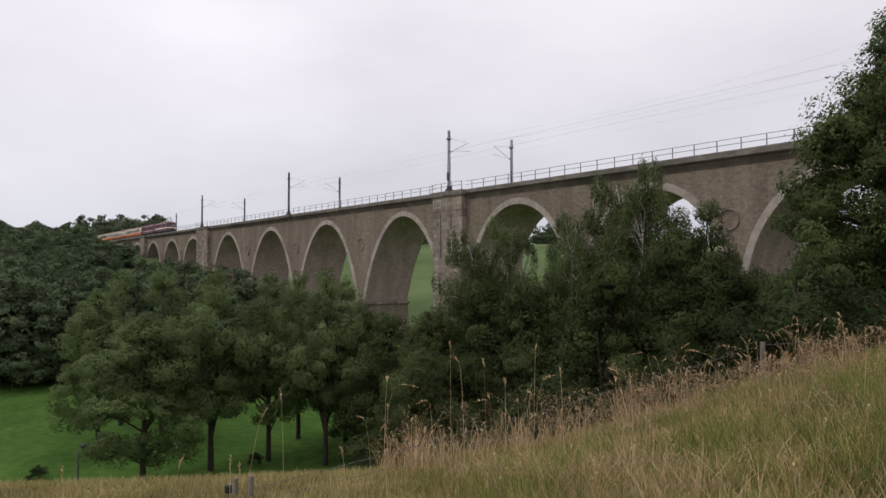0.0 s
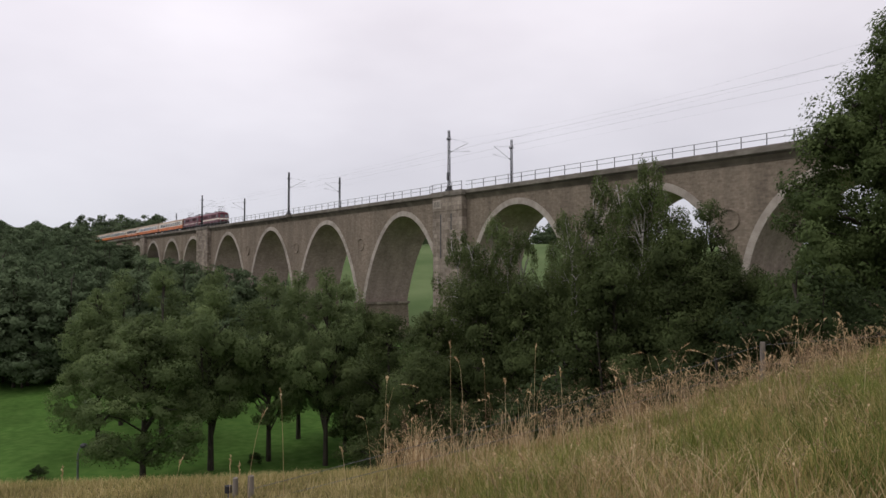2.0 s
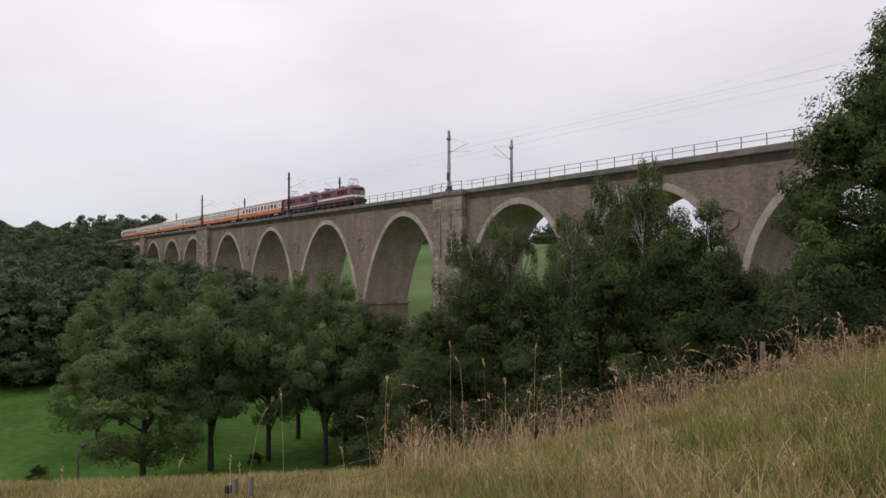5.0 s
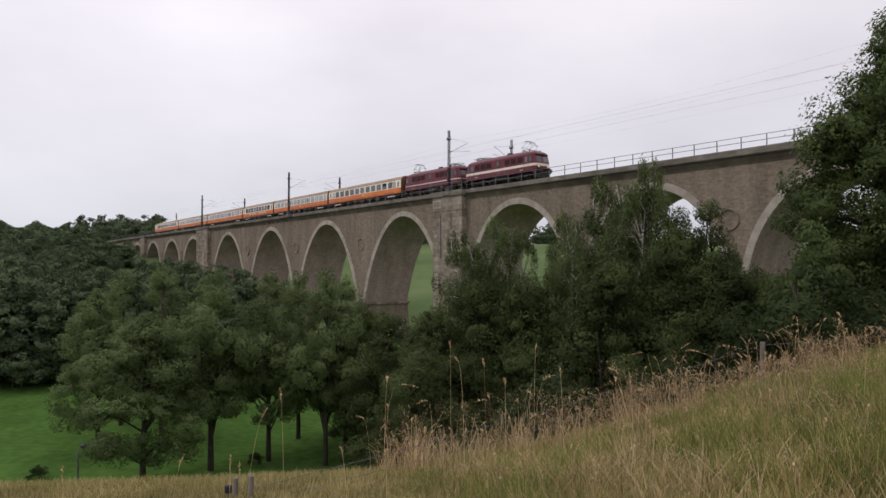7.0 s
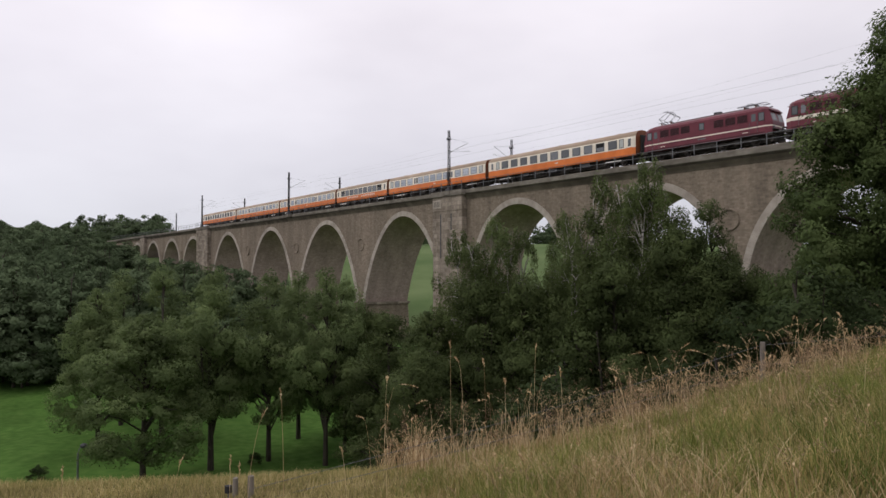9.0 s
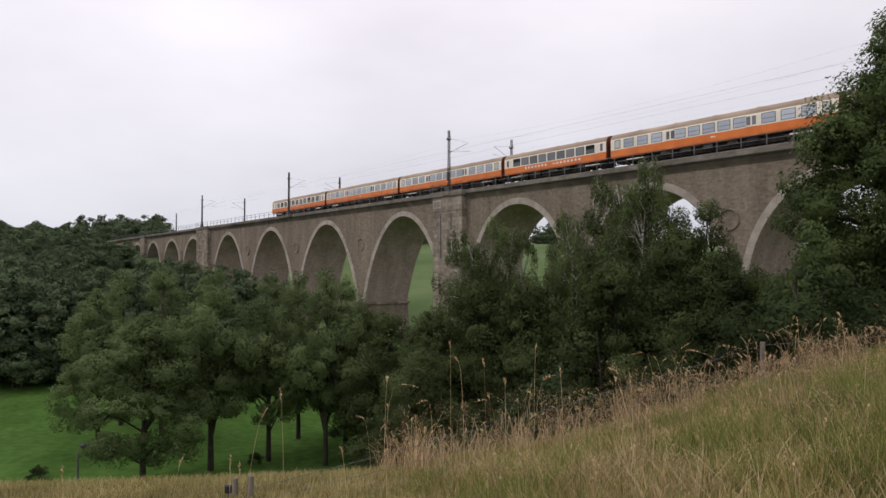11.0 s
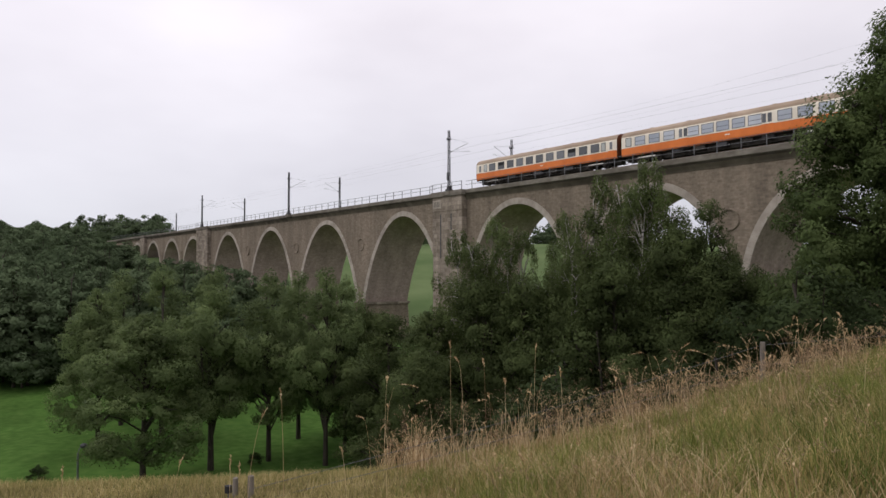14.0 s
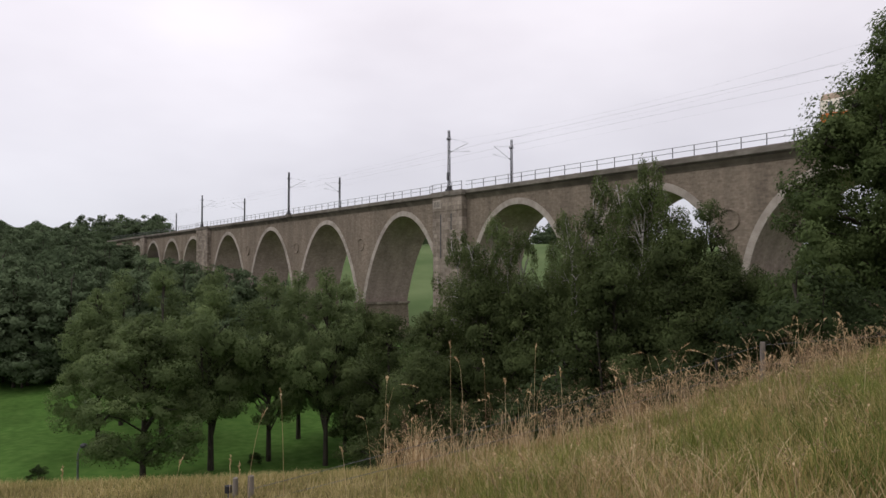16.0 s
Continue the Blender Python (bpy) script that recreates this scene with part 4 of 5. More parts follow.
def window(parent, x, w, z0, z1, y, glass, sash=False, opened=False):
    """A framed pane on the coach side, standing just proud of the wall."""
    bm = bmesh.new()
    f = 0.055
    s = -1 if y < 0 else 1
    for a in ((x - w / 2 - f, x - w / 2, z0 - f, z1 + f), (x + w / 2, x + w / 2 + f, z0 - f, z1 + f), (x - w / 2, x + w / 2, z0 - f, z0), (x - w / 2, x + w / 2, z1, z1 + f)):
        box(bm, a[0], a[1], min(y, y + s * 0.03), max(y, y + s * 0.03), a[2], a[3])
    if sash:
        zc = z0 + (z1 - z0) * 0.45
        box(bm, x - w / 2, x + w / 2, min(y, y + s * 0.025), max(y, y + s * 0.025), zc - 0.025, zc + 0.025)
    fr = part("window", bm, RUBBER if not sash else GALV, parent)
    part("pane", boxes((x - w / 2 + 0.002, x + w / 2 - 0.002, min(y + s * 0.004, y + s * 0.014), max(y + s * 0.004, y + s * 0.014), z0 + 0.002, z1 - 0.002)), glass, fr)
    # No real opening: a near-black sheet over the pane carries the dark inside.
    if opened:
        part("open_gap", boxes((x - w / 2 + 0.004, x + w / 2 - 0.004, min(y + s * 0.016, y + s * 0.02), max(y + s * 0.016, y + s * 0.02), z0 + (z1 - z0) * 0.5, z1 - 0.004)), OPENING, fr, "dark sheet for the unlit inside of an open window")


def coach(kind, length, label):
    c = thing("passenger_coach", label, "coach", "coaches of the train")
    hl = length / 2 - 0.32
    lower = [(-1.33, 0.98), (-1.41, 1.15), (-1.41, 1.94)]
    upper = [(-1.41, 1.94), (-1.41, 3.02), (-1.37, 3.2)]
    shell(c, "lower_side", lower, -hl, hl, ORANGE, "orange lower side")
    shell(c, "lower_side", [(-y, z) for y, z in lower[::-1]], -hl, hl, ORANGE, "orange lower side")
    shell(c, "upper_side", upper, -hl, hl, BEIGE, "ivory window band")
    shell(c, "upper_side", [(-y, z) for y, z in upper[::-1]], -hl, hl, BEIGE, "ivory window band")
    arc = [(-1.375, 3.195), (-1.28, 3.48), (-1.05, 3.72), (-0.7, 3.89), (-0.3, 3.97), (0.3, 3.97), (0.7, 3.89), (1.05, 3.72), (1.28, 3.48), (1.375, 3.195)]
    bm = bmesh.new()
    extrude_profile(bm, arc, -hl, hl, closed=False)
    part("roof", bm, ROOF, c, "sooty tan arched roof", smooth=False)
    for k in range(5):
        x = -hl + (k + 0.7) * 2 * hl / 5.4
        part("roof_vent", boxes((x - 0.25, x + 0.25, -0.2, 0.2, 3.95, 4.07), bevel=0.04), ROOF, c)
    prof = lower + upper[1:] + arc[1:] + [(-y, z) for y, z in (upper[1:2] + lower[::-1])]
    for s in (-1, 1):
        bm = bmesh.new()
        extrude_profile(bm, prof, s * (hl - 0.03), s * hl)
        e = part("end_wall", bm, BEIGE if s < 0 and kind == "rear" else BROWN, c, "brown end wall" if not (s < 0 and kind == "rear") else "ivory end wall")
        part("gangway", boxes((min(s * hl, s * (hl + 0.3)), max(s * hl, s * (hl + 0.3)), -0.62, 0.62, 1.2, 3.35), bevel=0.06), RUBBER, e)
        for yy in (-0.87, 0.87):
            bm = bmesh.new()
            rod(bm, (s * hl, yy, 1.06), (s * (hl + 0.3), yy, 1.06), 0.09, n=8)
            rod(bm, (s * (hl + 0.26), yy, 1.06), (s * (hl + 0.31), yy, 1.06), 0.22, n=12)
            part("buffer", bm, UNDER, e)
    part("floor_pan", boxes((-hl, hl, -1.3, 1.3, 0.92, 1.1)), UNDER, c)
    bx = length * 0.36
    part("underframe", boxes((-bx + 1.9, bx - 1.9, -0.6, 0.6, 0.22, 0.95), (-hl + 0.2, -bx - 2.2, -0.5, 0.5, 0.35, 0.95), (bx + 2.2, hl - 0.2, -0.5, 0.5, 0.35, 0.95), bevel=0.04), UNDER, c)
    for cx in (-bx, bx):
        part("bogie_centre", boxes((cx - 1.7, cx + 1.7, -0.35, 0.35, 0.3, 0.95)), UNDER, c)
    rnd = random.Random(int(length * 10) + len(kind))
    for k in range(5):
        x = -5.5 + k * 2.6 + rnd.uniform(-0.3, 0.3)
        part("equipment_box", boxes((x - rnd.uniform(0.4, 0.9), x + rnd.uniform(0.4, 0.9), -1.2, 1.2, rnd.uniform(0.42, 0.62), 0.93), bevel=0.03), UNDER if k % 2 else DARKSTEEL, c)
    for s in (-1, 1):
        bogie(c, s * (length * 0.36), 2.5, True)
    part("waist_line", boxes((-hl, hl, -1.418, -1.412, 1.90, 1.95)), CREAM, c)
    zb, zt = 2.10, 3.0
    for y in (-1.41, 1.41):
        s = -1 if y < 0 else 1
        if kind in ("open", "rear"):
            n = 11
            pit = (length - 5.6) / n
            for k in range(n):
                window(c, -length / 2 + 2.9 + pit * (k + 0.5), 1.2, zb, zt, y, GLASS, False, k in (1, 8) and kind == "rear" or k == 9 and kind == "open")
            for sx in (-1, 1):
                window(c, sx * (length / 2 - 2.35), 0.55, zb, zt, y, FROSTED)
            doors = [-length / 2 + 1.2, length / 2 - 1.2]
        elif kind == "middle_doors":
            wx = [-9.9, -8.0, -6.1, -2.95, -1.15, 0.65, 2.45, 4.25] if False else []
            pit = 1.92
            d = 4.65
            for k in range(3):
                wx += [-d - 1.75 - pit * k, d + 1.75 + pit * k]
            wx += [-3.45 + 1.72 * k for k in range(5)]
            for k, x in enumerate(wx):
                window(c, x, 1.3, zb, zt, y, PALEGLASS, True, False)
            for sx in (-1, 1):
                window(c, sx * (length / 2 - 1.35), 0.7, zb, zt, y, FROSTED)
            doors = [-d, d]
        else:
            pit = (length - 4.0) / 9
            for k in range(9):
                window(c, -length / 2 + 2.0 + pit * (k + 0.5), 1.25, zb, zt, y, GLASS, False, k in (0, 8))
            doors = [-length / 2 + 1.05, length / 2 - 1.05]
            if s < 0:
                # maker's lettering kept as plain pale bars
                for x0 in (-4.9, 0.9):
                    for k in range(7):
                        part("lettering_bar", boxes((x0 + k * 0.62, x0 + k * 0.62 + 0.32, -1.424, -1.414, 1.46, 1.72)), WHITE, c, "pale lettering bar")
        for x in doors:
            wide = 0.42 if kind != "middle_doors" else 0.62
            dr = part("door", boxes((x - wide, x + wide, min(y - s * 0.01, y + s * 0.02), max(y - s * 0.01, y + s * 0.02), 1.95, 3.05), bevel=0.008), BEIGE, c, "ivory and orange coach door")
            part("door_panel", boxes((x - wide, x + wide, min(y - s * 0.01, y + s * 0.022), max(y - s * 0.01, y + s * 0.022), 1.0, 1.945), bevel=0.008), ORANGE, dr)
            nn = (0,) if kind != "middle_doors" else (-0.29, 0.29)
            for dx in nn:
                part("door_pane", boxes((x + dx - 0.2, x + dx + 0.2, min(y + s * 0.02, y + s * 0.03), max(y + s * 0.02, y + s * 0.03), 2.1, 2.98)), GLASS, dr)
            part("step", boxes((x - wide, x + wide, min(y, y - s * 0.3), max(y, y - s * 0.3), 0.55, 0.60), (x - wide, x + wide, min(y, y - s * 0.2), max(y, y - s * 0.2), 0.82, 0.86)), UNDER, dr)
        part("route_plate", boxes((0.2, 0.75, min(y, y + s * 0.012), max(y, y + s * 0.012), 1.5, 1.62)), CREAM, c)
    if kind == "rear":
        for yy in (-1.15, 1.15):
            part("tail_lamp", rods([((-hl - 0.05, yy, 1.6), (-hl + 0.02, yy, 1.6))], 0.1, 10), BROWN, c, "red tail lamp")
    return c


def pantograph(parent, x, up, d):
    """Diamond pantograph with its knee to the side d."""
    bm = boxes((x - 0.9, x + 0.9, -0.75, -0.68, 4.15, 4.2), (x - 0.9, x + 0.9, 0.68, 0.75, 4.15, 4.2), (x - 0.6, x - 0.5, -0.75, 0.75, 4.1, 4.18), (x + 0.5, x + 0.6, -0.75, 0.75, 4.1, 4.18))
    p = part("pantograph", bm, DARKSTEEL, parent, "raised pantograph" if up else "lowered pantograph")
    z1, z2 = (4.72, 5.38) if up else (4.3, 4.36)
    kx = 1.05 if up else 1.5
    prs = []
    for y in (-0.6, 0.6):
        for s in (-1, 1):
            prs += [((x + s * 0.45, y, 4.2), (x + s * kx, y * 0.8, z1)), ((x + s * kx, y * 0.8, z1), (x, y * 0.5, z2))]
    for s in (-1, 1):
        prs.append(((x + s * kx, -0.48, z1), (x + s * kx, 0.48, z1)))
    part("arm", rods(prs, 0.026, 5), DARKSTEEL, p)
    bm = bmesh.new()
    for dx in (-0.16, 0.16):
        cur = [(x + dx, -0.95, z2 - 0.14), (x + dx, -0.7, z2 + 0.03), (x + dx, 0.7, z2 + 0.03), (x + dx, 0.95, z2 - 0.14)]
        for a, b in zip(cur, cur[1:]):
            rod(bm, a, b, 0.028, n=5)
    part("contact_strip", bm, DARKSTEEL, p)
    for dx, yy in ((-0.6, -0.6), (0.6, -0.6), (-0.6, 0.6), (0.6, 0.6)):
        part("roof_insulator", rods([((x + dx, yy, 3.84), (x + dx, yy, 4.16))], 0.07, 8), BROWN, p)


def loco(wide, front_up, label):
    L = thing("electric_locomotive", label, "locomotive", "locomotives of the train")
    hl = 7.45
    w = 1.47

    # body: straight sides, fronts bevelled in plan and raked above the waist
    bm = bmesh.new()
    plan = lambda e, k: [(-hl + e, -w + 0.30), (-hl + e + 0.55, -w), (hl - e - 0.55, -w), (hl - e, -w + 0.30), (hl - e, w - 0.30), (hl - e - 0.55, w), (-hl + e + 0.55, w), (-hl + e, w - 0.30)]
    levels = [(1.05, 0.0), (2.2, 0.0), (3.15, 0.28), (3.42, 0.36)]
    rings = [[bm.verts.new((x, y, z)) for x, y in plan(e, 0)] for z, e in levels]
    for a, b in zip(rings, rings[1:]):
        for k in range(8):
            bm.faces.new((a[k], a[(k + 1) % 8], b[(k + 1) % 8], b[k]))
    bm.faces.new(rings[0][::-1])
    body = part("body", bm, WINRED, L)
    bm = bmesh.new()
    rl = [(3.422, 0.28, 0.0), (3.66, 0.50, 0.14), (3.82, 0.8, 0.40), (3.90, 1.3, 0.8)]
    rr = []
    for z, e, i in rl:
        rr.append([bm.verts.new((x, math.copysign(max(0.1, abs(y) - i), y), z)) for x, y in plan(e, 0)])
    for a, b in zip(rr, rr[1:]):
        for k in range(8):
            bm.faces.new((a[k], a[(k + 1) % 8], b[(k + 1) % 8], b[k]))
    bm.faces.new(rr[-1])
    bm.faces.new(rr[0][::-1])
    part("roof", bm, WINRED, L, "wine red curved roof")
    part("roof_hatch", boxes((-3.6, 3.6, -0.85, 0.85, 3.86, 3.98), bevel=0.04), LOCOROOF, L)
    z0, z1 = (1.78, 2.12) if wide else (1.72, 1.84)
    o = 0.006
    for s in (-1, 1):
        part("side_stripe", boxes((-hl + 0.55, hl - 0.55, min(s * w, s * (w + o)), max(s * w, s * (w + o)), z0, z1)), CREAM, L, "cream stripe")
        bm = bmesh.new()
        for x0, y0, x1, y1 in ((hl, -w + 0.3, hl, w - 0.3), (hl - 0.55, -w, hl, -w + 0.3), (hl, w - 0.3, hl - 0.55, w)):
            nx, ny = Vector((y1 - y0, -(x1 - x0))).normalized() * o
            va = [bm.verts.new((s * (x + k * nx), y + k * ny, z)) for k in (0, 1) for z in (z0, z1) for x, y in ((x0, y0), (x1, y1))]
            for f in ((4, 5, 7, 6), (0, 1, 5, 4), (2, 3, 7, 6), (0, 2, 6, 4), (1, 3, 7, 5)):
                bm.faces.new([va[i] for i in f])
        part("front_stripe", bm, CREAM, L, "cream stripe")
        # front windows on the raked face
        for yy in (-0.6, 0.6):
            bm = bmesh.new()
            q = []
            for z, e in ((2.32, 0.036), (3.08, 0.26)):
                for dy in (-0.42, 0.42):
                    q.append((s * (hl - e + 0.012), yy + dy, z))
            v = [bm.verts.new(p) for p in q] + [bm.verts.new((p[0] - s * 0.03, p[1], p[2])) for p in q]
            for f in ((0, 1, 3, 2), (0, 1, 5, 4), (2, 3, 7, 6), (0, 2, 6, 4), (1, 3, 7, 5)):
                bm.faces.new([v[i] for i in f])
            part("windscreen", bm, GLASS, L)
            lamp = part("headlamp", rods([((s * hl, yy * 1.5, 1.66), (s * (hl + 0.05), yy * 1.5, 1.66))], 0.13, 12), DARKSTEEL, L)
            part("lens", rods([((s * (hl + 0.05), yy * 1.5, 1.66), (s * (hl + 0.062), yy * 1.5, 1.66))], 0.10, 12), LAMPGLASS if s > 0 and wide else GLASS, lamp)
            bm = bmesh.new()
            rod(bm, (s * hl, yy * 1.46, 1.06), (s * (hl + 0.55), yy * 1.46, 1.06), 0.11, n=8)
            rod(bm, (s * (hl + 0.55), yy * 1.46, 1.06), (s * (hl + 0.64), yy * 1.46, 1.06), 0.24, n=14)
            part("buffer", bm, UNDER, L)
        part("visor", boxes((min(s * (hl - 0.1), s * (hl - 0.35)), max(s * (hl - 0.1), s * (hl - 0.35)), -1.1, 1.1, 3.26, 3.32)), WINRED, L)
        part("pilot_beam", boxes((min(s * (hl - 0.6), s * (hl + 0.12)), max(s * (hl - 0.6), s * (hl + 0.12)), -1.4, 1.4, 0.78, 1.12), bevel=0.04), UNDER, L)
        part("footboard", boxes((min(s * hl, s * (hl + 0.35)), max(s * hl, s * (hl + 0.35)), -1.35, 1.35, 1.35, 1.40)), UNDER, L)
        part("snow_plough", boxes((min(s * (hl - 0.2), s * (hl + 0.1)), max(s * (hl - 0.2), s * (hl + 0.1)), -1.2, 1.2, 0.2, 0.7), bevel=0.04), UNDER, L)
        part("coupling_hook", boxes((min(s * hl, s * (hl + 0.45)), max(s * hl, s * (hl + 0.45)), -0.06, 0.06, 0.98, 1.12)), UNDER, L)
        part("horn", rods([((s * (hl - 1.1), 0.3, 3.9), (s * (hl - 0.7), 0.3, 3.94))], 0.06, 8), DARKSTEEL, L)
        for yy in (-1, 1):
            y = yy * (w + 0.002)
            # cab side windows and door
            window(L, s * (hl - 0.95), 0.5, 2.36, 3.1, yy * w, GLASS)
            dx = s * (hl - 1.75)
            dr = part("cab_door", boxes((dx - 0.36, dx + 0.36, min(yy * w, yy * (w + 0.004)), max(yy * w, yy * (w + 0.004)), 1.2, 3.25)), WINRED, L, "wine red cab door")
            part("door_pane", boxes((dx - 0.22, dx + 0.22, min(yy * (w + 0.004), yy * (w + 0.012)), max(yy * (w + 0.004), yy * (w + 0.012)), 2.38, 3.1)), GLASS, dr)
            for hx in (-0.42, 0.42):
                part("grab_rail", rods([((dx + hx, yy * (w + 0.05), 1.25), (dx + hx, yy * (w + 0.05), 2.3))], 0.018), GALV, dr)
            part("cab_steps", boxes((dx - 0.3, dx + 0.3, min(yy * 1.3, yy * 1.46), max(yy * 1.3, yy * 1.46), 0.4, 0.46), (dx - 0.3, dx + 0.3, min(yy * 1.3, yy * 1.46), max(yy * 1.3, yy * 1.46), 0.75, 0.8)), UNDER, L)
            part("data_panel", boxes((dx - s * 0.9 - 0.3, dx - s * 0.9 + 0.3, min(y, y + yy * 0.004), max(y, y + yy * 0.004), 1.36, 1.42)), CREAM, L, "small pale data marks")
    for yy in (-1, 1):
        y = yy * w
        for xs in (-4.55, -3.25, -1.95, 1.95, 3.25, 4.55):
            bm = bmesh.new()
            s = yy
            a, b = xs - 0.54, xs + 0.54
            for d in ((a - 0.04, a, 2.38, 3.22), (b, b + 0.04, 2.38, 3.22), (a, b, 2.38, 2.42), (a, b, 3.18, 3.22)):
                box(bm, d[0], d[1], min(y, y + s * 0.025), max(y, y + s * 0.025), d[2], d[3])
            gr = part("louvre_grille", bm, WINRED, L, "dark ventilation louvre")
            part("louvre_back", boxes((a, b, min(y, y + s * 0.006), max(y, y + s * 0.006), 2.42, 3.18)), LOUVRE, gr)
            bm = bmesh.new()
            for k in range(10):
                z = 2.44 + k * 0.073
                box(bm, a, b, min(y + s * 0.006, y + s * 0.02), max(y + s * 0.006, y + s * 0.02), z, z + 0.03)
            part("slats", bm, LOUVRE, gr)
        window(L, 0.0, 0.5, 2.5, 3.15, y, GLASS)
        part("sill_rail", boxes((-hl + 0.6, hl - 0.6, min(y, y + yy * 0.01), max(y, y + yy * 0.01), 1.12, 1.22)), LOUVRE, L)
        part("side_plate", boxes((-0.45, 0.45, min(y, y + yy * 0.01), max(y, y + yy * 0.01), 1.45, 1.58)), GALV, L, "small cast plate")
    for s in (-1, 1):
        bogie(L, s * 3.8, 3.5, False)
    part("underframe", boxes((-7.0, 7.0, -0.5, 0.5, 0.24, 1.1), bevel=0.04), UNDER, L)
    part("transformer_tank", boxes((-1.5, 1.5, -1.2, 1.2, 0.4, 1.1), bevel=0.06), UNDER, L)
    part("air_tank", rods([((-1.0, -1.1, 0.6), (1.0, -1.1, 0.6))], 0.2, 10), UNDER, L)
    pantograph(L, 4.9, front_up, 1)
    pantograph(L, -4.9, not front_up, -1)
    prs = [((x, 0.3, 4.22), (x + 1.5, 0.3, 4.22)) for x in (-2.6, -1.1, 0.4, 1.9)]
    part("roof_bus_bar", rods(prs, 0.025, 5), DARKSTEEL, L)
    for x in (-2.6, -1.1, 0.4, 1.9):
        part("roof_insulator", rods([((x, 0.3, 3.92), (x, 0.3, 4.22))], 0.07, 8), BROWN, L)
    part("circuit_breaker", boxes((0.7, 1.5, -0.35, 0.1, 3.98, 4.32), bevel=0.05), DARKSTEEL, L)
    part("roof_walk", boxes((-5.8, 5.8, -1.0, -0.75, 3.84, 3.875)), GALV, L)
    return L


TRAIN = [(24.39, loco(True, True, "wine red electric locomotive with a broad cream stripe, leading")),
         (8.13, loco(False, False, "wine red electric locomotive with a thin cream stripe"))]
at = 0.0
for kind, length, label in (("open", 26.4, "orange and ivory coach with eleven broad windows"),
                            ("middle_doors", 26.4, "orange and ivory coach with two doors along its side"),
                            ("dining", 18.7, "short orange and ivory dining coach with pale lettering bars"),
                            ("middle_doors", 26.4, "orange and ivory coach with two doors along its side"),
                            ("middle_doors", 26.4, "orange and ivory coach with two doors along its side"),
                            ("rear", 26.4, "orange and ivory last coach with an ivory end wall")):
    TRAIN.append((at - length / 2, coach(kind, length, label)))
    at -= length

# ---------------------------------------------------------------- passing car
CARPAINT = material("white_car_paint", [(0.3, (0.74, 0.74, 0.74)), (0.7, (0.82, 0.82, 0.82))], 0.3, 1)


def build_car():
    c = thing("car", "white car on the valley road behind the meadow edge", "car")
    bm = bmesh.new()
    prof = [(-2.1, 0.35), (-2.15, 0.8), (-1.95, 0.98), (-1.55, 1.0), (-0.95, 1.42), (0.5, 1.45), (1.15, 1.0), (1.95, 0.88), (2.12, 0.65), (2.1, 0.35)]
    a = [bm.verts.new((x, -0.85, z)) for x, z in prof]
    b = [bm.verts.new((x, 0.85, z)) for x, z in prof]
    for k in range(len(prof)):
        j = (k + 1) % len(prof)
        bm.faces.new((a[k], a[j], b[j], b[k]))
    bm.faces.new(a)
    bm.faces.new(b[::-1])
    bmesh.ops.bevel(bm, geom=list(bm.edges), offset=0.05, segments=2, affect="EDGES")
    part("body", bm, CARPAINT, c)
    for y in (-0.855, 0.855):
        bm = bmesh.new()
        vs = [bm.verts.new((x, y + d, z)) for d in (-0.006, 0.006) for x, z in ((-1.35, 1.02), (-0.85, 1.36), (0.4, 1.38), (0.95, 1.02))]
        bm.faces.new(vs[:4])
        bm.faces.new(vs[4:][::-1])
        for k in range(4):
            bm.faces.new((vs[k], vs[(k + 1) % 4], vs[4 + (k + 1) % 4], vs[4 + k]))
        part("side_glass", bm, GLASS, c)
    for x in (-1.3, 1.35):
        for y in (-0.75, 0.75):
            wh = part("wheel", rods([((x, y - 0.1, 0.32), (x, y + 0.1, 0.32))], 0.32, 16), RUBBER, c)
            part("rim", rods([((x, y - 0.105, 0.32), (x, y + 0.105, 0.32))], 0.2, 12), GALV, wh)
    return c


CAR = build_car()


def train_at(t):
    return -50.0 + 24.22 * (t - 9) + 0.0205 * (t - 9) ** 2


def motions():
    for offset, ob in TRAIN:
        walk(ob, [(t, pose(train_at(t) + offset, 67.43, RAILZ)) for t in range(17)])
    u0, w0 = 47.5, -0.604 * 47.5
    rows = []
    for t in (0.0, 14.6, 16.0):
        wpos = w0 + (t - 14.6) * 12.6
        rows.append((t, Vector((*place(u0, wpos), -15.46))))
    ang = math.degrees(math.atan2(RGT.y, RGT.x))
    walk(CAR, [(t, pose(*v, 0, 0, ang)) for t, v in rows])


